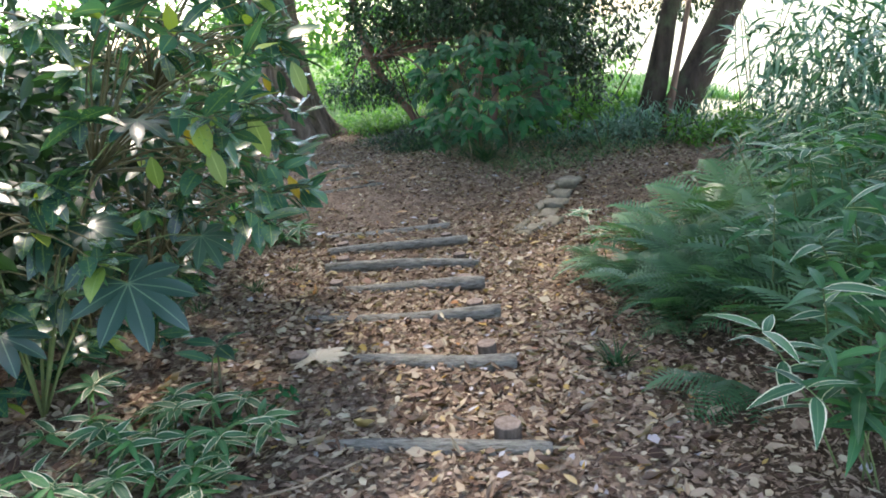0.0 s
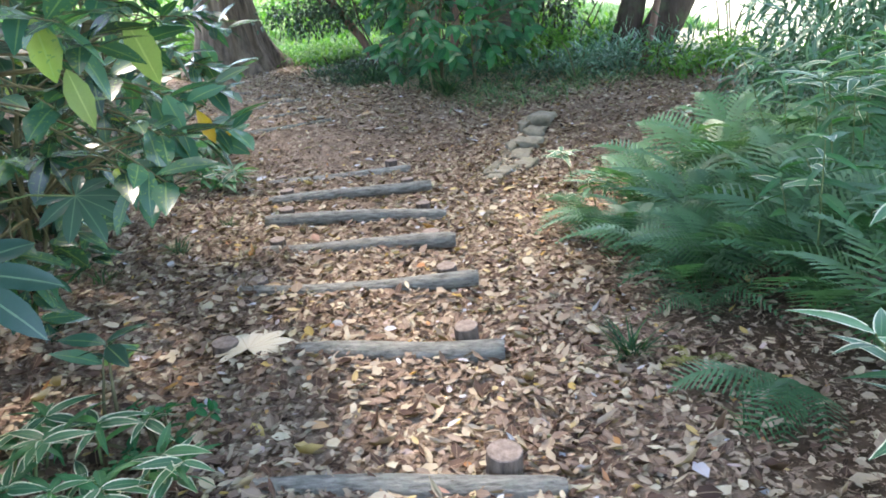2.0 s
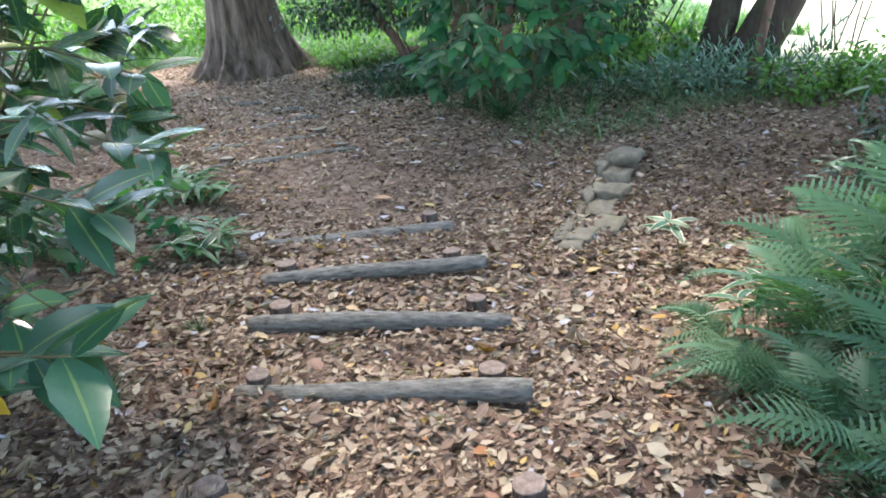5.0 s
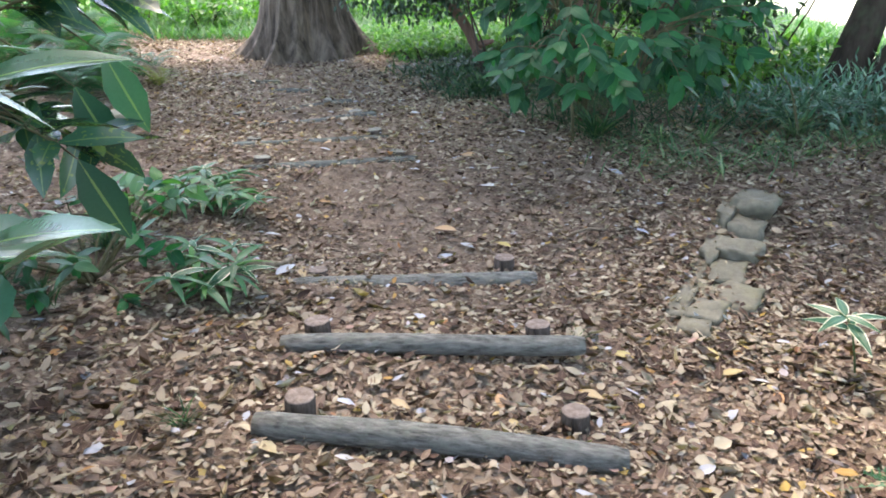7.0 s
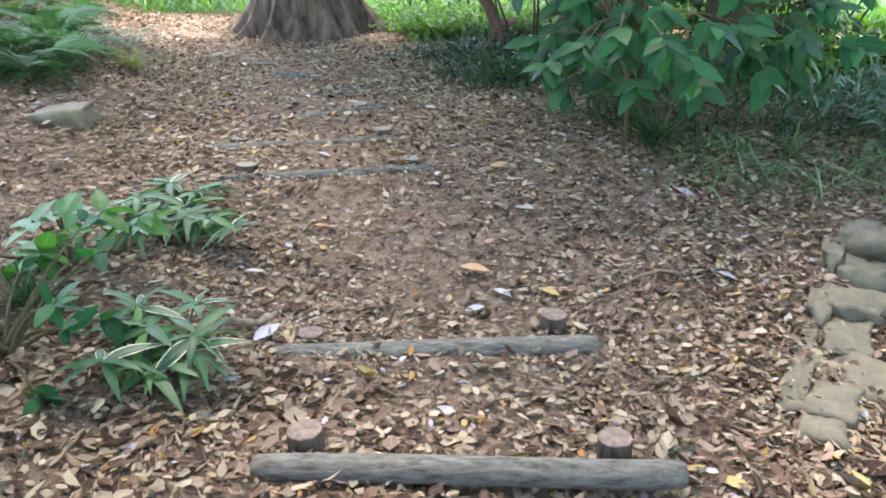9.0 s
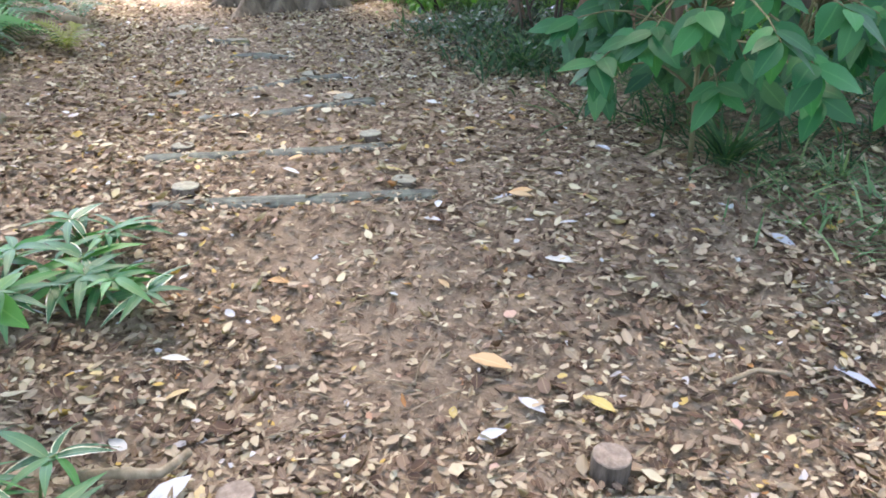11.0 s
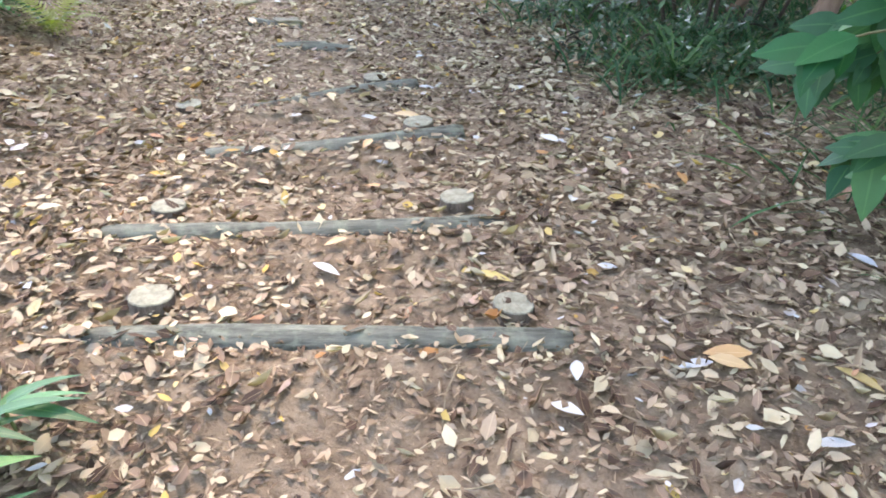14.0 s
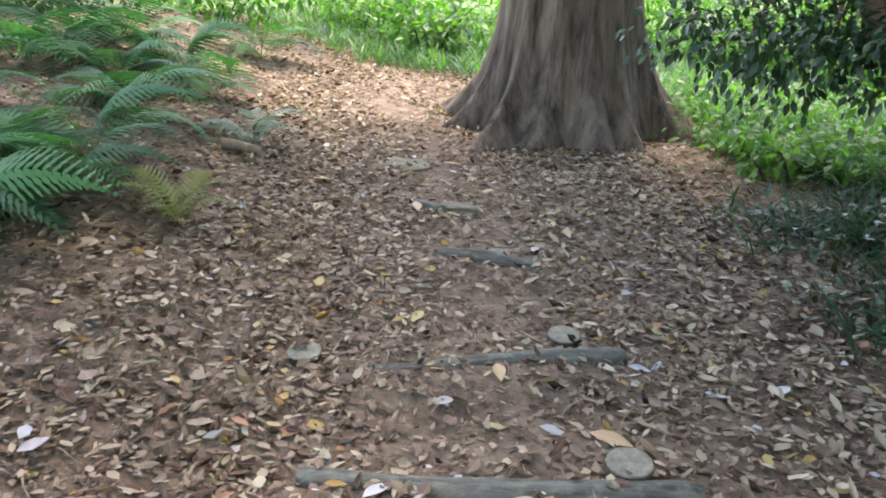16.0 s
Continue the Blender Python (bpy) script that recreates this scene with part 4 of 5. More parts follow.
# sunlit growth beyond the wood
for bx, by, r, n in ((-8.5, 20.5, 1.5, 1600), (-5.6, 21.5, 1.3, 1500), (-2.2, 21.0, 1.4, 1600), (0.4, 19.0, 1.2, 1500), (2.4, 18.6, 1.2, 1300), (-0.8, 17.6, 0.6, 900), (1.2, 16.4, 0.8, 1100), (2.2, 14.6, 0.4, 700), (2.7, 12.9, 0.22, 500), (-8.6, 16.5, 0.9, 1200), (-7.6, 18.4, 0.9, 1200), (-1.6, 18.9, 0.9, 1300), (0.2, 18.0, 0.8, 1300), (-3.6, 19.6, 1.1, 1300), (-0.6, 20.4, 1.4, 1300), (1.8, 17.6, 0.7, 1000), (-5.2, 18.9, 0.8, 1100), (-6.3, 17.6, 0.5, 800)):
    z = gz(bx, by)
    far_bush("undergrowth_bush", "bright green sunlit bush beyond the trees", (bx, by), [(bx, by, z + r * 0.5), (bx + r * 0.7, by + 0.3, z + r * 0.8), (bx - r * 0.7, by + 0.2, z + r * 0.7)], [(r * 0.8, r * 0.6, r * 0.6)] * 3, n, 0.13, BRIGHT, 6)
# Bushes added as a dark mass over the dim bank behind the ferns.
for bx, by in ((-7.9, 12.3), (-8.3, 13.6), (-8.8, 15.0)):
    z = gz(bx, by)
    far_bush("evergreen_bush", "dark bush added as filler on the dim leafy bank", (bx, by), [(bx, by, z + 0.3), (bx + 0.3, by + 0.4, z + 0.7), (bx - 0.2, by - 0.4, z + 0.6)], [(0.6, 0.6, 0.45)] * 3, 1300, 0.09, CAMELLIA, 6)
for k in range(4):
    bx, by = -24 + k * 8.5 + 2 * math.sin(k * 3.1), 44 + 4 * math.sin(k * 1.7)
    z = gz(bx, by)
    far_bush("distant_tree", "distant leafy tree at the far side of the clearing", (bx, by), [(bx, by, z + 3.0), (bx + 2.2, by, z + 4.2), (bx - 2.2, by, z + 4.0)], [(2.6, 2.2, 2.2)] * 3, 1500, 0.5, BRIGHT, 5, category="tree")


# ---- grass ----
BLADE = leaf_shape(1.0, 0.035, 3, 0.6, 0.3, 0.45)


def grass_patch(name, label, x, y, length, mat, lean=0.55, width=1.0):
    k = len(x)
    a = rng.uniform(0, 6.283, k)
    ways = np.stack([np.cos(a) * lean, np.sin(a) * lean, np.ones(k)], axis=1) + rng.normal(0, 0.15, (k, 3))
    ups = np.stack([-np.cos(a), -np.sin(a), np.full(k, 0.6)], axis=1)
    turns = frames_of(None, ways, ups, length * rng.uniform(0.55, 1.3, k))
    turns[:, :, 0] *= width
    places = np.stack([x, y, height(x, y) - 0.01], axis=1)
    ob = scatter(name, BLADE, places, turns, mat)
    return tagged(ob, label, "grass", kind="stuff")


def in_blobs(blobs, per):
    xs, ys = [], []
    for bx, by, rx, ry in blobs:
        n = int(per * rx * ry)
        u, w = rng.normal(0, 0.5, n), rng.normal(0, 0.5, n)
        xs.append(bx + u * rx)
        ys.append(by + w * ry)
    return np.concatenate(xs), np.concatenate(ys)


gx, gy = in_blobs([(0.5, 9.85, 0.5, 0.3), (1.1, 10.1, 0.6, 0.35), (1.8, 10.5, 0.7, 0.4), (2.5, 10.7, 0.7, 0.5), (0.0, 10.4, 0.5, 0.5), (0.3, 11.1, 0.8, 0.6), (1.4, 11.2, 0.9, 0.7), (2.6, 11.6, 0.9, 0.6)], 650)
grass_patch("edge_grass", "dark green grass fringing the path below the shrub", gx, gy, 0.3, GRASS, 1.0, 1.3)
gx, gy = in_blobs([(0.55, 9.15, 0.3, 0.25), (0.95, 9.2, 0.45, 0.25), (1.4, 9.45, 0.5, 0.3), (1.9, 9.7, 0.5, 0.3), (0.35, 9.5, 0.3, 0.3), (2.4, 9.8, 0.5, 0.35)], 1000)
grass_patch("fringe_grass", "pale bluish green grass spilling over the leaf litter", gx, gy, 0.23, GRASS_MID, 0.9, 1.4)
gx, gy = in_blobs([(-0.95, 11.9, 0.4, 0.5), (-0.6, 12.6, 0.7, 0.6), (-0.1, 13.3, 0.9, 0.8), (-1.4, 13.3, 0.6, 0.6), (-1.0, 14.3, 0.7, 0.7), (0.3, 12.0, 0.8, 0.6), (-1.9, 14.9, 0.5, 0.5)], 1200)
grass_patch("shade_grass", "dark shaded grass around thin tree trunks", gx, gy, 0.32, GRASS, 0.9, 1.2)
gx = rng.uniform(-9, 5.5, 26000)
gy = 15.6 + 8 * rng.random(26000) ** 1.5
ok = ((gx > -2.2) | (gy > 17.1 - 0.15 * (gx + 9))) & (np.hypot(gx + 3.59, gy - 14.95) > 1.3)
gx, gy = gx[ok], gy[ok]
hx = rng.uniform(-2.5, 0.9, 7000)
hy = 14.2 + 0.45 * np.abs(hx + 1.2) + 2.2 * rng.random(7000)
gx, gy = np.concatenate([gx, hx]), np.concatenate([gy, hy])
ok = np.hypot(gx + 3.59, gy - 14.95) > 1.3
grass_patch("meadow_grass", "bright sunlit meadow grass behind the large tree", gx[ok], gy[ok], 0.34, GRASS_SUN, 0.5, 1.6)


# ---- plants ----
def plant(name, label, x, y, category, group=""):
    return thing(name, (x, y, gz(x, y)), label, category, group)


def frond_shape(length=1.0, pairs=20, reach=0.24, broad=0.3):
    """A feathery frond along +y that arches over: toothed leaflets either side of a midrib."""
    v, f, uv = [], [], []

    def spine(t):
        return Vector((0, length * (t - 0.12 * t * t), length * (0.30 * math.sin(math.pi * t * 0.8) - 0.34 * t * t)))

    n = 14
    for i in range(n + 1):
        p, w = spine(i / n), 0.006 * (1.15 - i / n)
        for s in (-1, 0, 1):
            v.append((p.x + s * w, p.y, p.z + (0.004 if s == 0 else 0)))
            uv.append((0.5, i / n))
    for i in range(n):
        a = 3 * i
        f += [(a, a + 1, a + 4, a + 3), (a + 1, a + 2, a + 5, a + 4)]
    for k in range(pairs):
        t = 0.16 + 0.83 * k / (pairs - 1)
        p = spine(t)
        size = reach * length * (math.sin(math.pi * min(1, 0.3 + 0.71 * (t - 0.16) / 0.84)) ** 0.9) + 0.01
        for s in (-1, 1):
            sweep = 0.3 + 0.4 * t
            way = Vector((s * math.cos(sweep), math.sin(sweep), -0.12)).normalized()
            across = way.cross(Vector((0, 0, 1))).normalized()
            m, base = 6, len(v)
            for i in range(m + 1):
                q = i / m
                w = broad * length / pairs * (1 - q) ** 0.6 * (1.15 if i % 2 else 0.55) + 0.001
                c = p + way * size * q + Vector((0, 0, -0.12 * size * q * q))
                for side in (1, -1):
                    v.append(tuple(c + across * w * side + way * (0.012 * length if i % 2 else 0) + Vector((0, 0, 0.25 * w))))
                uv += [(0.2, q), (0.8, q)]
            for i in range(m):
                a = base + 2 * i
                f.append((a, a + 1, a + 3, a + 2))
    return np.array(v), np.array(f), np.array(uv)


FRONDS = [mesh_of("frond", frond_shape(1.0, 19, 0.24), FERN), mesh_of("frond", frond_shape(1.0, 21, 0.26), FERN), mesh_of("frond", frond_shape(1.0, 18, 0.22), FERN)]
BANK_FRONDS = [mesh_of("frond", frond_shape(1.0, 20, 0.25, 0.37), FERN_BANK_TONED), mesh_of("frond", frond_shape(1.0, 22, 0.28, 0.37), FERN_BANK_TONED)]
FROND_YELLOW = mesh_of("frond", frond_shape(1.0, 15, 0.2), FERN_YELLOW)


def fern(label, x, y, size, count, lift=0.55, group="", meshes=FRONDS, aim=None, spread=3.14):
    t = plant("fern", label, x, y, "fern", group)
    for k in range(count):
        a = (aim if aim is not None else 0) + spread * (2 * (k + 0.5 * rng.random()) / count - 1)
        up = lift + rng.normal(0, 0.2)
        way = np.array([[math.cos(a), math.sin(a), up]])
        upv = np.array([[-math.cos(a) * 0.5 + rng.normal(0, 0.25), -math.sin(a) * 0.5 + rng.normal(0, 0.25), 1.0]])
        turn = frames_of(None, way, upv, [size * rng.uniform(0.7, 1.15)])[0]
        single("frond", meshes[k % len(meshes)], t, (rng.normal(0, 0.02), rng.normal(0, 0.02), -0.01), turn)
    return t


FERNS = "ferns beside the steps"
for x, y, s, n, lift in ((1.35, 4.4, 0.6, 13, 0.6), (1.15, 4.8, 0.62, 12, 0.6), (1.15, 5.2, 0.6, 11, 0.6), (1.45, 4.45, 0.72, 14, 0.9), (1.75, 4.0, 0.66, 13, 0.9), (1.5, 5.0, 0.72, 13, 0.9), (1.8, 4.2, 0.85, 14, 1.1), (1.85, 4.75, 0.9, 14, 1.15),
                         (1.75, 3.5, 0.75, 12, 0.9), (2.2, 4.5, 0.95, 13, 1.3), (2.15, 5.2, 0.9, 12, 1.2), (1.6, 5.6, 0.7, 11, 0.8), (2.3, 3.8, 0.95, 12, 1.2), (2.6, 5.0, 0.95, 11, 1.3), (1.35, 5.75, 0.7, 12, 0.8), (1.6, 6.15, 0.8, 12, 0.9), (2.0, 6.1, 0.9, 12, 1.1), (2.4, 5.8, 0.95, 12, 1.2), (2.3, 6.6, 0.9, 11, 1.1), (2.8, 6.2, 0.95, 11, 1.3)):
    fern("lush green fern with arching toothed fronds beside the log steps", x, y, s, n, lift, FERNS)
for x, y, s, n in ((1.05, 5.35, 0.55, 9), (1.25, 4.15, 0.55, 9), (1.0, 5.8, 0.5, 8)):
    fern("lush green fern with arching toothed fronds beside the log steps", x, y, s, n, 0.45, FERNS, aim=-2.6, spread=1.9)
fern("low dark fern drooping over the leaf litter", 1.25, 3.25, 0.46, 6, 0.2, FERNS, aim=-2.4, spread=1.1)
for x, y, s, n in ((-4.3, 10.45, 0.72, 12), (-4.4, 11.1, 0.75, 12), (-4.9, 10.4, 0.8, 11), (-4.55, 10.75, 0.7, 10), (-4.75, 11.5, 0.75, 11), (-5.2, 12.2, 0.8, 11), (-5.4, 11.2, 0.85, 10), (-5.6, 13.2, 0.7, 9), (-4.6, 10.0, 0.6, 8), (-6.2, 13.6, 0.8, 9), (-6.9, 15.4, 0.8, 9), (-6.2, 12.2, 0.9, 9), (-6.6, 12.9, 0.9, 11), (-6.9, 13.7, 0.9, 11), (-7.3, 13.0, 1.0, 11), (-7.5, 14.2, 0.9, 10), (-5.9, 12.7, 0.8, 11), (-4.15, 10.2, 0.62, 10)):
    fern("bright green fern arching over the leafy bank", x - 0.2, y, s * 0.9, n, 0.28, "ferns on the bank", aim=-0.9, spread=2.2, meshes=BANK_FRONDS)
fern("small dark fern low on the leafy bank", -4.75, 12.5, 0.45, 8, 0.5, "ferns on the bank")
fern("small yellowing fern withering at the edge of the path", -4.08, 11.2, 0.34, 12, 0.7, "ferns on the bank", meshes=[FROND_YELLOW])
fern("small yellowing fern beside a grass tuft", 0.95, 3.5, 0.17, 5, 0.3, FERNS, meshes=[FROND_YELLOW])

SASA_SHAPE = leaf_shape(1.0, 0.25, 8, 0.72, 0.18, 0.3)
SASA_EDGED = mesh_of("leaf", SASA_SHAPE, SASA)
SASA_PLAIN = mesh_of("leaf", leaf_shape(1.0, 0.2, 8, 0.75, 0.22, 0.4), SASA_GREEN)


def sasa(label, x, y, tall, leaves, size, edged=0.6, lean=(0, 0), group=""):
    """A dwarf bamboo cane with a fan of broad leaves at its top."""
    t = plant("dwarf_bamboo", label, x, y, "bamboo", group)
    top = Vector((lean[0], lean[1], tall))
    pts = [Vector((0, 0, -0.03)).lerp(top, i / 4) + Vector((0, 0, 0.06 * math.sin(math.pi * i / 4))) for i in range(5)]
    tubes("cane", [(pts, [0.005, 0.0048, 0.0044, 0.004, 0.003])], STEM_GREEN, t, 5)
    spin = rng.uniform(0, 6.28)
    for k in range(leaves):
        q = 1 - 0.4 * (k / leaves) ** 1.5
        p = pts[0].lerp(top, q) + Vector((0, 0, 0.05 * math.sin(math.pi * q)))
        a = spin + 2.4 * k
        way = np.array([[math.cos(a), math.sin(a), rng.uniform(-0.15, 0.55)]])
        turn = frames_of(None, way, np.array([[rng.normal(0, 0.3), rng.normal(0, 0.3), 1.0]]), [size * rng.uniform(0.7, 1.2)])[0]
        single("leaf", SASA_EDGED if rng.random() < edged else SASA_PLAIN, t, p, turn)
    return t


BROAD = "broad-leaved dwarf bamboo with pale leaf margins beside the path"
NEAR = "dwarf bamboo beside the steps"
sasa("dwarf bamboo with broad white-edged leaves leaning over the path", 1.42, 2.5, 0.64, 8, 0.2, 1.0, (-0.32, 0.0), NEAR)
sasa("dwarf bamboo with broad white-edged leaves leaning over the path", 1.5, 2.4, 0.5, 6, 0.22, 1.0, (-0.32, -0.1), NEAR)
for k in range(10):
    sasa("dwarf bamboo with plain green leaves near the ground", rng.uniform(1.4, 1.8), rng.uniform(2.3, 2.9), rng.uniform(0.3, 0.65), 9, 0.22, 0.08, (rng.normal(-0.08, 0.06), rng.normal(-0.02, 0.08)), NEAR)
sasa("small dwarf bamboo with pale margins among the fern tips", 1.12, 7.0, 0.3, 8, 0.2, 1.0, (-0.1, 0.0), NEAR)
sasa("dwarf bamboo with plain green leaves near the ground", 1.5, 2.25, 0.34, 8, 0.25, 0.15, (-0.05, 0.05), NEAR)
for k in range(85):
    x, y = rng.uniform(1.6, 3.4), rng.uniform(2.2, 6.2)
    if x < 1.7 + 0.25 * abs(y - 3.2) and y > 4.6:
        x += 0.7
    sasa(BROAD, x, y, rng.uniform(0.55, 0.85) + 0.3 * (x > 2.1), 10, 0.23, 0.25, (rng.normal(-0.1, 0.12), rng.normal(-0.05, 0.12)), NEAR)
for k in range(14):
    sasa(BROAD, rng.uniform(1.9, 2.9), rng.uniform(2.3, 3.8), rng.uniform(0.5, 0.8), 10, 0.23, 0.25, (rng.normal(-0.15, 0.1), rng.normal(0, 0.1)), NEAR)
for k in range(7):
    sasa(BROAD, 1.0 + rng.uniform(0, 0.9), 5.6 + rng.uniform(0, 0.6), 0.35, 7, 0.2, 0.5, (-0.08, -0.05), NEAR)
LOW = "low clump of striped dwarf bamboo on the leaf litter"
for x, y, n, r in ((-1.4, 2.8, 18, 0.3), (-1.25, 2.4, 10, 0.26), (-1.45, 1.95, 7, 0.25), (-1.05, 2.6, 5, 0.14), (-1.0, 2.0, 4, 0.15), (-2.55, 8.43, 14, 0.26), (-2.03, 7.3, 8, 0.2), (-1.85, 7.2, 3, 0.1)):
    for k in range(n):
        sasa(LOW, x + rng.normal(0, r * 0.6), y + rng.normal(0, r * 0.6), rng.uniform(0.07, 0.2) * (0.75 if y > 8 else 1), 9, 0.15 if y < 6 else 0.185, 0.5 if y < 6 else 0.12, (rng.normal(0.03, 0.06), rng.normal(0, 0.06)), "low bamboo clumps")


def tuft(label, x, y, count, length, mat=GRASS):
    t = plant("grass_tuft", label, x, y, "grass")
    a = rng.uniform(0, 6.283, count)
    lean = rng.uniform(0.2, 1.1, count)
    ways = np.stack([np.cos(a) * lean, np.sin(a) * lean, np.ones(count)], axis=1)
    ups = np.stack([-np.cos(a), -np.sin(a), np.full(count, 0.5)], axis=1)
    turns = frames_of(None, ways, ups, length * rng.uniform(0.6, 1.2, count))
    turns[:, :, 0] *= 1.4
    p = np.stack([rng.normal(0, 0.02, count), rng.normal(0, 0.02, count), np.zeros(count)], axis=1)
    scatter("foliage", BLADE, p, turns, mat, t)["kind"] = "stuff"
    return t


for x, y, n, l in ((0.74, 3.6, 55, 0.2), (-1.72, 5.3, 50, 0.17), (1.0, 3.0, 20, 0.12), (-1.9, 4.6, 30, 0.16), (-1.6, 6.1, 30, 0.14), (0.15, 9.75, 90, 0.34), (-0.85, 11.8, 60, 0.3), (0.95, 9.6, 40, 0.25), (1.7, 9.9, 60, 0.28), (0.62, 9.6, 40, 0.22)):
    tuft("tuft of narrow dark green grass in the litter", x, y, n, l, GRASS_MID if x > 0.5 and y > 9 else GRASS)
tuft("few short green blades growing by a log", -0.42, 4.58, 18, 0.08)
tuft("few short green blades growing by a log", -0.12, 7.12, 22, 0.1)

# ---- leafy shrub overhanging the left of the steps ----
LAUREL_SHAPE = leaf_shape(1.0, 0.41, 9, 0.9, 0.16, 0.18, 0.04)
LAUREL_MESH = mesh_of("leaf", LAUREL_SHAPE, LAUREL_ONE)
PALMATE_N = 8


def palmate_shape(lobes=PALMATE_N, width=0.27):
    """A hand-shaped leaf: long pointed lobes joined round the stalk."""
    v, f, uv = [(0, 0, 0)], [], [(0.5, 0)]
    spread = radians(250)
    for k in range(lobes):
        a = -spread / 2 + spread * k / (lobes - 1)
        size = 1.0 - 0.35 * abs(2 * k / (lobes - 1) - 1) ** 2
        base = len(v)
        for r, w, s in ((0.48, 0.95, -1), (0.48, 0, 0), (0.48, 0.95, 1), (0.68, 1.12, -1), (0.68, 0, 0), (0.68, 1.12, 1), (0.86, 0.72, -1), (0.86, 0, 0), (0.86, 0.72, 1), (1.0, 0, 0)):
            half = spread / (lobes - 1) / 2
            side = s * (math.tan(half) * 0.48 if r == 0.48 else width / 2 * w)
            x = size * (r * math.sin(a)) + side * math.cos(a) * size
            y = size * (r * math.cos(a)) - side * math.sin(a) * size
            z = -0.22 * r * r * size + (0.0 if s == 0 else 0.03)
            v.append((x, y, z))
            uv.append((0.5 + 0.5 * s, r))
        b = base
        f += [(0, b + 1, b), (0, b + 2, b + 1)]
        for o in (0, 3):
            f += [(b + o, b + o + 1, b + o + 4), (b + o, b + o + 4, b + o + 3), (b + o + 1, b + o + 2, b + o + 5), (b + o + 1, b + o + 5, b + o + 4)]
        f += [(b + 6, b + 7, b + 9), (b + 7, b + 8, b + 9)]
    return np.array(v, dtype=float), np.array(f), np.array(uv, dtype=float)


def whorled_shrub(name, label, bases, tips, mesh, shape, joined_mat, leaf_size, per_tip, near, category="shrub", stem_mat=STEM, sag=0.12, droop=-0.2, hubs=(), face=0.0):
    """Main stems from bases to hubs, side branches from those to tips; a whorl of leaves round the end of each."""
    x0, y0 = bases[0]
    z0 = gz(x0, y0)
    t = plant(name, label, x0, y0, category)
    limbs, places, turns, singles = [], [], [], 0
    stems = []
    for h in hubs:
        bx, by = min(bases, key=lambda b: (b[0] - h[0]) ** 2 + (b[1] - h[1]) ** 2)
        pts = limb((bx - x0, by - y0, gz(bx, by) - z0 - 0.05), (h[0] - x0, h[1] - y0, h[2] - z0), 0.08)
        stems.append(pts)
        limbs.append((pts, [0.014 * (1 - 0.5 * i / 6) for i in range(7)]))
    for tip in tips:
        bx, by = min(bases, key=lambda b: (b[0] - tip[0]) ** 2 + (b[1] - tip[1]) ** 2 + 0.1 * rng.random())
        a = Vector((bx - x0 + rng.normal(0, 0.02), by - y0 + rng.normal(0, 0.02), gz(bx, by) - z0 - 0.03))
        if stems:
            goal = Vector((tip[0] - x0, tip[1] - y0, tip[2] - z0))
            line = min(stems, key=lambda s: min((p - goal).length for p in s[2:]))
            a = min(line[2:], key=lambda p: (p - goal).length + 0.3 * max(0, p.z - goal.z)).copy()
        b = Vector((tip[0] - x0, tip[1] - y0, tip[2] - z0))
        pts = limb(a, b, sag)
        limbs.append((pts, [(0.006 if stems else 0.009) * (1 - 0.75 * i / 6) + 0.001 for i in range(7)]))
        way0 = (pts[-1] - pts[-3]).normalized()
        for k in range(per_tip):
            s = 1 - 0.3 * (k / per_tip)
            p = pts[-1].lerp(pts[-2], (1 - s) * 3.0)
            a1 = 2.4 * k + rng.uniform(-0.4, 0.4)
            side = way0.orthogonal().normalized()
            other = way0.cross(side)
            w = (side * math.cos(a1) + other * math.sin(a1)) + way0 * (0.35 + 0.5 * rng.random()) + Vector((0, 0, droop + rng.normal(0, 0.15)))
            w.z = w.z * 0.55 - 0.4 * face
            turn = frames_of(None, np.array([w[:]]), np.array([[rng.normal(0, 0.35) - 0.4 * face, rng.normal(0, 0.35) - face, 1.0]]), [leaf_size * rng.uniform(0.6, 1.2)])[0]
            if singles < 300 and near(tip):
                single("leaf", mesh, t, p, turn)
                singles += 1
            else:
                places.append(tuple(p))
                turns.append(turn)
    each_tube("branch", limbs, stem_mat, t)
    if places:
        ob = scatter("foliage", shape, np.array(places), np.array(turns), joined_mat, t)
        ob["kind"] = "stuff"
    return t


def left_tips(n):
    tips = []
    while len(tips) < n:
        y, z = rng.uniform(2.6, 5.9), rng.uniform(-0.25, 1.9)
        reach = -1.75 + 1.0 * float(smooth01(0.05, 0.7, z)) - 0.6 * float(smooth01(4.3, 5.2, y)) - 0.2 * float(smooth01(3.0, 2.6, y))
        x = reach - 1.3 * rng.random() ** 1.6
        if not (y < 3.4 and z < 0.5 and x > -1.4):
            tips.append((x, y, z))
    return tips


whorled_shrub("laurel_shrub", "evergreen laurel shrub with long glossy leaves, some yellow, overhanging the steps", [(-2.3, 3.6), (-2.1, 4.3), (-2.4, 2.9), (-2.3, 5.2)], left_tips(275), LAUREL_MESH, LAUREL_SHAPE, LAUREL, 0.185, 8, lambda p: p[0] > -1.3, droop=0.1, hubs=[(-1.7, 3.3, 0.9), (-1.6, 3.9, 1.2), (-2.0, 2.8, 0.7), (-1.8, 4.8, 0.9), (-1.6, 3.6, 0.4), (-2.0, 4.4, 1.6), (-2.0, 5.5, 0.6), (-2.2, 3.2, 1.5)])
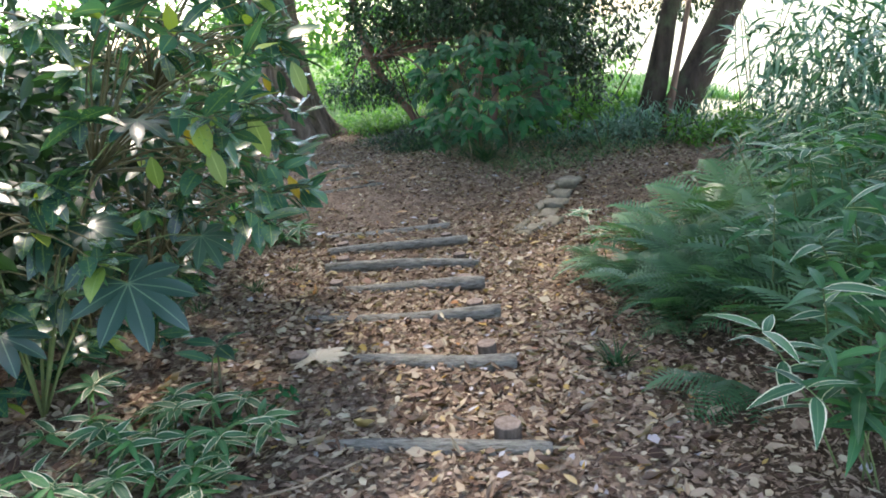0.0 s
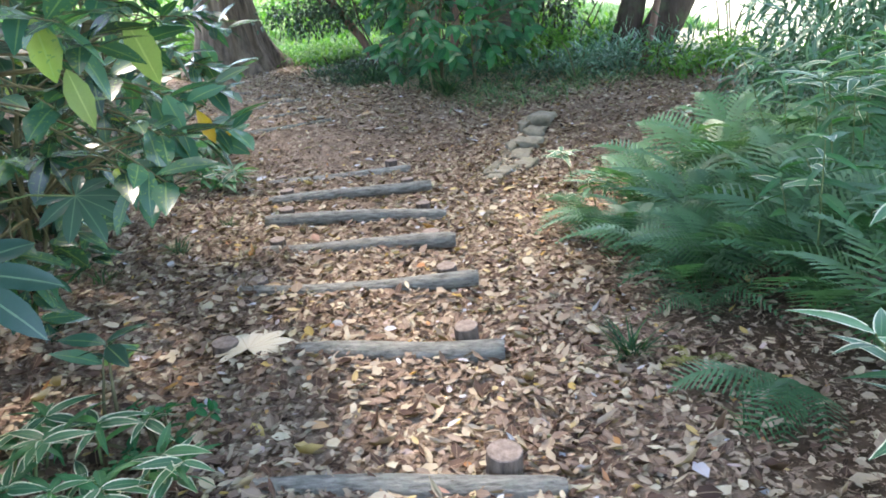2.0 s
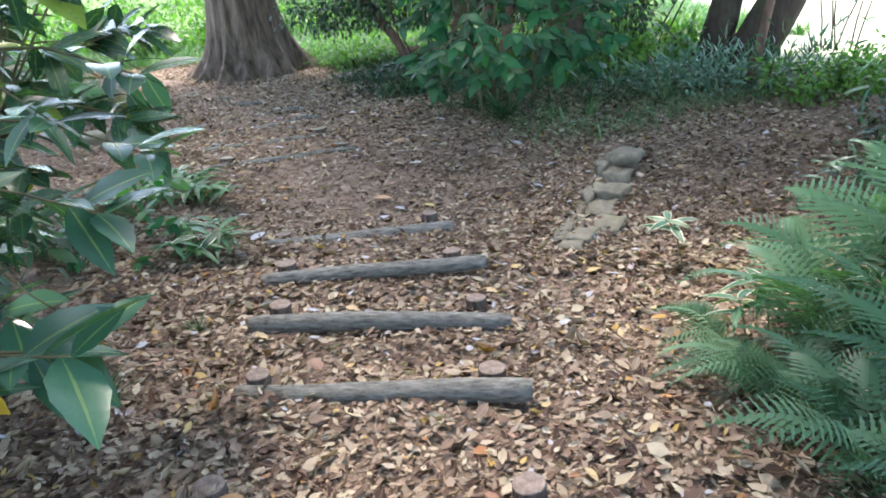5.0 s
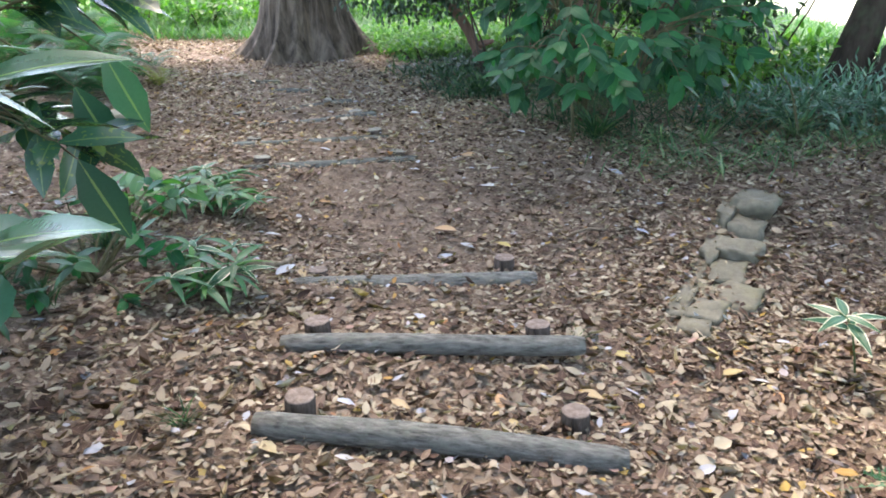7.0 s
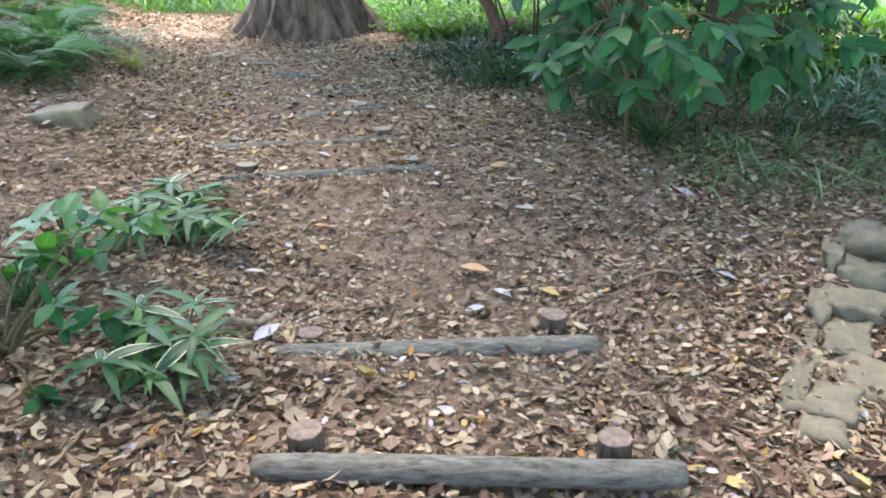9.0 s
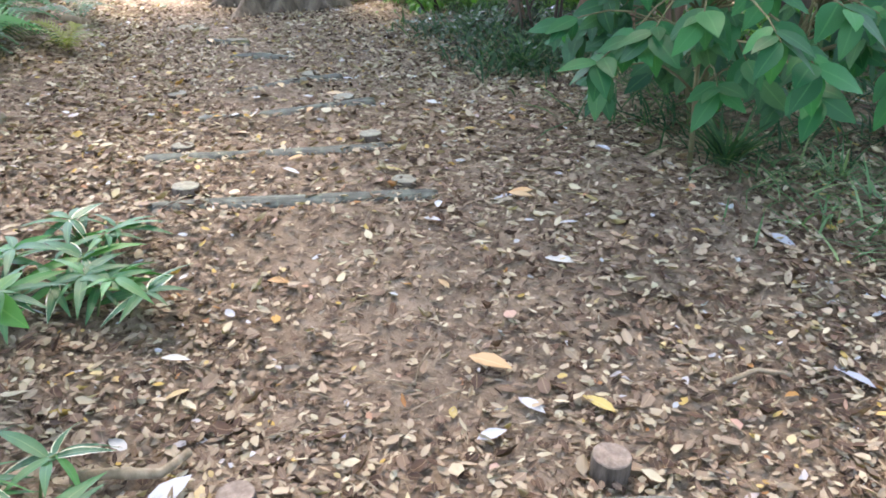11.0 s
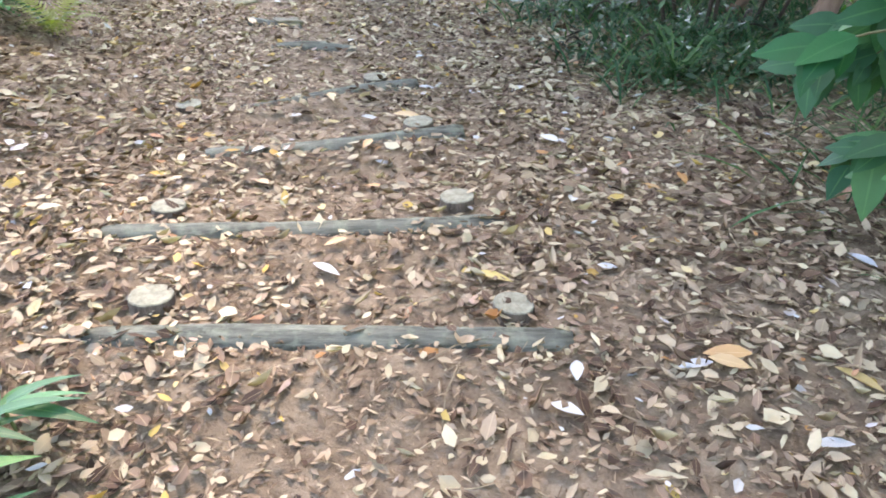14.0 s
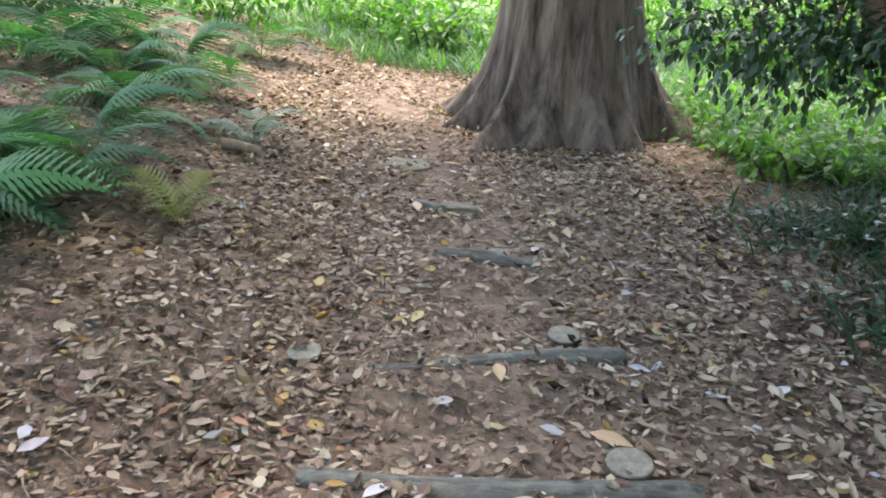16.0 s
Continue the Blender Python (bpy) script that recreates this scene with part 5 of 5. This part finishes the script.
# Foliage added so that the gaps in the laurel read dark.
far_bush("evergreen_bush", "dark evergreen foliage added behind the laurel shrub", (-3.2, 4.2), [(-3.0, 3.4, 0.8), (-3.2, 4.6, 0.9), (-3.0, 5.8, 0.7), (-2.9, 2.4, 0.8)], [(0.8, 0.9, 1.0)] * 4, 8000, 0.13, CAMELLIA, 10)


SHRUB_THING = bpy.data.objects["laurel_shrub"]
YELLOW_MESH = mesh_of("leaf", leaf_shape(1.0, 0.33, 9, 0.9, 0.5, 0.3, 0.05), leaf_material("yellowed_laurel_leaf", [(0.0, (0.42, 0.27, 0.03)), (1.0, (0.52, 0.34, 0.05))], 0.45, 0.35, (0.5, 0.35, 0.08), 0.4, single=True))
LIME_MESH = mesh_of("leaf", LAUREL_SHAPE, leaf_material("lime_laurel_leaf", [(0.0, (0.15, 0.23, 0.06)), (1.0, (0.22, 0.3, 0.1))], 0.45, 0.4, (0.4, 0.46, 0.2), 0.4, single=True))


def hang(mesh, x, y, z, size, turn, label):
    """One leaf hanging on a thin twig of the laurel."""
    o = SHRUB_THING.matrix_basis.translation
    p = Vector((x, y, z)) - o
    way = np.array([[0.35 * math.cos(turn), 0.35 * math.sin(turn), -1.0]])
    tagged(single("leaf", mesh, SHRUB_THING, p, frames_of(None, way, np.array([[0.3, -1.0, 0.5]]), [size])[0]), label)
    each_tube("branch", [(limb(p + Vector((-0.55, 0.25, 0.12)), p, 0.05), [0.005 - 0.0006 * i for i in range(7)])], STEM, SHRUB_THING)


for x, y, z, s, turn in ((-0.85, 3.54, 0.76, 0.15, 0.5), (-0.86, 3.88, 0.63, 0.12, 1.5), (-1.0, 3.95, 1.25, 0.12, 1.0)):
    hang(YELLOW_MESH, x, y, z, s, turn, "yellow withering leaf")
for x, y, z, s, turn in ((-0.82, 3.0, 1.12, 0.22, 1.0), (-0.74, 3.55, 1.3, 0.18, -0.5), (-1.23, 2.9, 1.0, 0.17, 2.0), (-1.02, 3.0, 1.0, 0.18, -0.6)):
    hang(LIME_MESH, x, y, z, s, turn, "pale lime green leaf")
for x, y, z in ((-1.42, 5.7, 0.84), (-1.35, 5.4, 0.66), (-1.45, 5.6, 0.78)):
    hang(LAUREL_MESH, x, y, z, 0.22, 0.4, "glossy green leaf")


def fatsia():
    bx, by = -2.0, 2.9
    z0 = gz(bx, by)
    t = plant("fatsia", "dark green plant with large hand-shaped leaves on long stalks", bx, by, "shrub")
    blade = mesh_of("leaf", palmate_shape(), FATSIA)
    limbs = []
    for (x, y, z), size, tilt, head in (((-1.36, 2.72, 0.52), 0.31, -0.85, 0.35), ((-1.62, 3.0, 0.72), 0.22, -0.5, 0.1), ((-1.25, 3.3, 0.55), 0.2, -0.7, 0.6), ((-1.8, 2.5, 0.42), 0.22, -0.4, -0.3),
                                        ((-1.5, 3.5, 1.05), 0.22, -0.2, 0.3), ((-1.3, 3.0, 1.15), 0.2, -0.3, 0.0), ((-1.9, 2.7, 0.95), 0.22, -0.2, 0.5)):
        p = Vector((x - bx, y - by, z - z0))
        way = np.array([[math.cos(head - 0.9), math.sin(head - 0.9), tilt]])
        single("leaf", blade, t, p, frames_of(None, way, np.array([[0.3, -0.4, 1.0]]), [size])[0])
        limbs.append((limb((0, 0, 0), p, 0.3), [0.01, 0.008, 0.006, 0.005, 0.004, 0.004, 0.003]))
    each_tube("stalk", limbs, STEM_GREEN, t)


fatsia()
whorled_shrub("seedling", "young evergreen seedling with a whorl of broad leaves", [(-1.28, 3.2)], [(-1.25, 3.22, 0.02), (-1.32, 3.3, -0.08)], LAUREL_MESH, LAUREL_SHAPE, LAUREL, 0.16, 6, lambda p: True, sag=0.02)
OVATE = leaf_shape(1.0, 0.5, 10, 0.78, 0.1, 0.22, 0.02)
SMALL_MESH = mesh_of("leaf", leaf_shape(1.0, 0.55, 3, 0.9, 0.2, 0.15), SHRUB_ONE)
whorled_shrub("low_seedlings", "small low plant with many little oval leaves", [(-1.05, 3.0)], [(-1.05 + rng.normal(0, 0.13), 2.95 + rng.normal(0, 0.12), -0.27 + rng.uniform(0, 0.1)) for _ in range(16)], SMALL_MESH, OVATE, SHRUB, 0.05, 6, lambda p: True, sag=0.02)

# ---- large-leaved shrub by the far bend, reaching over the path ----
SHRUB_MESH = mesh_of("leaf", OVATE, SHRUB_ONE)
LIGHT_MESH = mesh_of("leaf", OVATE, leaf_material("light_seedling_leaf", [(0.0, (0.05, 0.17, 0.05)), (1.0, (0.1, 0.26, 0.07))], 0.4, 0.35, (0.16, 0.3, 0.1), 0.4, single=True))


def right_tips(n):
    tips = [(-0.56, 9.12, 0.22), (-0.44, 9.16, 0.3), (-0.36, 9.1, 0.34), (-0.2, 9.0, 0.42), (-0.05, 9.25, 0.1), (0.05, 9.15, 0.5), (0.1, 9.4, 0.15), (-0.1, 9.3, 0.6), (0.0, 8.75, 0.4), (0.15, 8.8, 0.3), (0.3, 9.0, 0.45), (0.25, 9.0, 0.15), (0.5, 9.2, 0.4), (0.45, 9.3, 0.7), (0.8, 9.3, 0.35), (1.0, 9.5, 0.5), (1.15, 9.4, 0.3), (0.7, 9.4, 0.1), (1.25, 9.6, 0.6)]
    while len(tips) < n:
        d = rng.normal(0, 1, 3)
        d = d / np.linalg.norm(d) * (0.6 + 0.4 * rng.random())
        p = (0.22 + 1.1 * d[0], 10.15 + 0.75 * d[1], 0.5 + 0.85 * d[2])
        if p[2] > -0.2:
            tips.append(p)
    return tips


whorled_shrub("broadleaf_shrub", "shrub with large matt green ovate leaves reaching over the path", [(-0.02, 9.7), (0.1, 10.3), (0.5, 10.4)], right_tips(165), SHRUB_MESH, OVATE, SHRUB, 0.16, 7, lambda p: p[1] < 9.9, sag=0.12, droop=-0.15, face=0.8, hubs=[(-0.1, 9.7, 0.6), (0.2, 10.1, 1.2), (0.7, 10.4, 0.8), (-0.3, 10.5, 0.9), (0.5, 10.0, 0.3), (0.1, 10.6, 0.3)])
whorled_shrub("seedling", "light green seedling with oval leaves in the leaf litter", [(-2.66, 7.83)], [(-2.62 + rng.normal(0, 0.16), 7.7 + rng.normal(0, 0.2), -0.38 + rng.uniform(0, 0.2)) for _ in range(12)], LIGHT_MESH, OVATE, SHRUB, 0.15, 5, lambda p: True, sag=0.05)
whorled_shrub("seedling", "dark green seedling under the laurel shrub", [(-2.5, 7.1)], [(-2.6 + rng.normal(0, 0.25), 7.0 + rng.normal(0, 0.25), -0.45 + rng.uniform(0, 0.45)) for _ in range(30)], SHRUB_MESH, OVATE, SHRUB, 0.11, 6, lambda p: True, sag=0.05)
for x, y in ((-2.75, 6.8), (-2.5, 6.7), (-2.9, 7.1), (-2.6, 7.4)):
    tuft("tuft of soft dark grass under the laurel shrub", x, y, 60, 0.2)

# ---- single fallen leaves and sticks ----
DEAD_MESH = mesh_of("dead_leaf", palmate_shape(9, 0.33), DEAD_PALM)
dead = new("dead_leaf", DEAD_MESH)
dead.matrix_basis = pose(-0.93, 3.78, gz(-0.93, 3.78) + 0.045, 4, -3, -8) @ Matrix.Diagonal((0.23, 0.21, 0.13, 1))
tagged(dead, "large dry cream hand-shaped leaf lying on the litter", "leaf")
FALLEN = leaf_shape(1.0, 0.42, 4, 0.9, 0.25, 0.08)
PALE_MESH, ORANGE_MESH = mesh_of("fallen_leaf", FALLEN, PALE_LEAF), mesh_of("fallen_leaf", FALLEN, ORANGE_LEAF)


def drop(mesh, x, y, size, turn, label):
    ob = new("fallen_leaf", mesh)
    ob.matrix_basis = pose(x, y, gz(x, y) + 0.026, rng.uniform(-10, 10), rng.uniform(-12, 12), turn) @ Matrix.Scale(size, 4)
    tagged(ob, label, "leaf", "fallen leaves")


PALE_L, ORANGE_L = "pale grey fallen leaf lying on the litter", "orange brown fallen leaf lying on the litter"
for x, y, s in ((-0.56, 9.16, 0.1), (0.2, 9.09, 0.12), (-0.89, 8.0, 0.1), (-0.77, 8.19, 0.11), (0.39, 8.35, 0.13), (-2.03, 8.25, 0.1), (-0.39, 9.8, 0.09), (-1.37, 10.65, 0.08), (-0.85, 9.35, 0.09), (0.22, 9.74, 0.11),
                (-1.36, 10.62, 0.1), (-2.11, 11.28, 0.08), (-1.61, 11.45, 0.1), (-1.2, 6.38, 0.11), (-1.12, 6.4, 0.11), (-1.23, 9.17, 0.09), (-0.58, 8.88, 0.13), (-2.58, 10.77, 0.09), (-2.52, 10.27, 0.1), (-2.25, 10.8, 0.09)):
    drop(PALE_MESH, x, y, s, rng.uniform(0, 360), PALE_L)
for k in range(22):
    y = rng.uniform(5.5, 13.5)
    drop(PALE_MESH, float(middle(y)) + rng.uniform(-1.3, 1.8), y, rng.uniform(0.06, 0.1), rng.uniform(0, 360), PALE_L)
for k in range(50):
    y = rng.uniform(1.5, 13.5)
    drop(ORANGE_MESH, float(middle(y)) + rng.uniform(-1.2, 1.5), y, rng.uniform(0.07, 0.13), rng.uniform(0, 360), ORANGE_L)
drop(ORANGE_MESH, -0.95, 8.36, 0.17, -115, ORANGE_L)
drop(ORANGE_MESH, -0.5, 2.5, 0.16, 5, ORANGE_L)
drop(PALE_MESH, -1.72, 7.52, 0.16, -25, "pale cream fallen leaf lying beside the log")


def stick(points, r, label):
    ps = [Vector((x, y, gz(x, y) + 0.03 + up)) for x, y, up in points]
    base = ps[0].copy()
    t = tubes("stick", [([p - base for p in ps], [r * (1 - 0.4 * i / len(ps)) for i in range(len(ps))])], TWIG, None, 7, 0.3)
    t.matrix_basis = Matrix.Translation(base)
    tagged(t, label, "stick")


stick([(-1.95, 7.58, 0.01), (-1.85, 7.62, 0.02), (-1.74, 7.66, 0.02), (-1.7, 7.76, 0.04)], 0.018, "short broken branch lying on the litter")
stick([(-0.09, 8.32, 0), (0.02, 8.38, 0.005), (0.13, 8.37, 0.005)], 0.01, "pale dry stick lying on the litter")
stick([(-0.95, 2.35, 0), (-0.7, 2.45, 0.005), (-0.45, 2.6, 0.005)], 0.006, "thin dry stick lying on the litter")
stick([(-4.72, 12.2, 0.01), (-4.64, 12.26, 0.02), (-4.55, 12.33, 0.01)], 0.03, "short weathered branch lying beside the path")
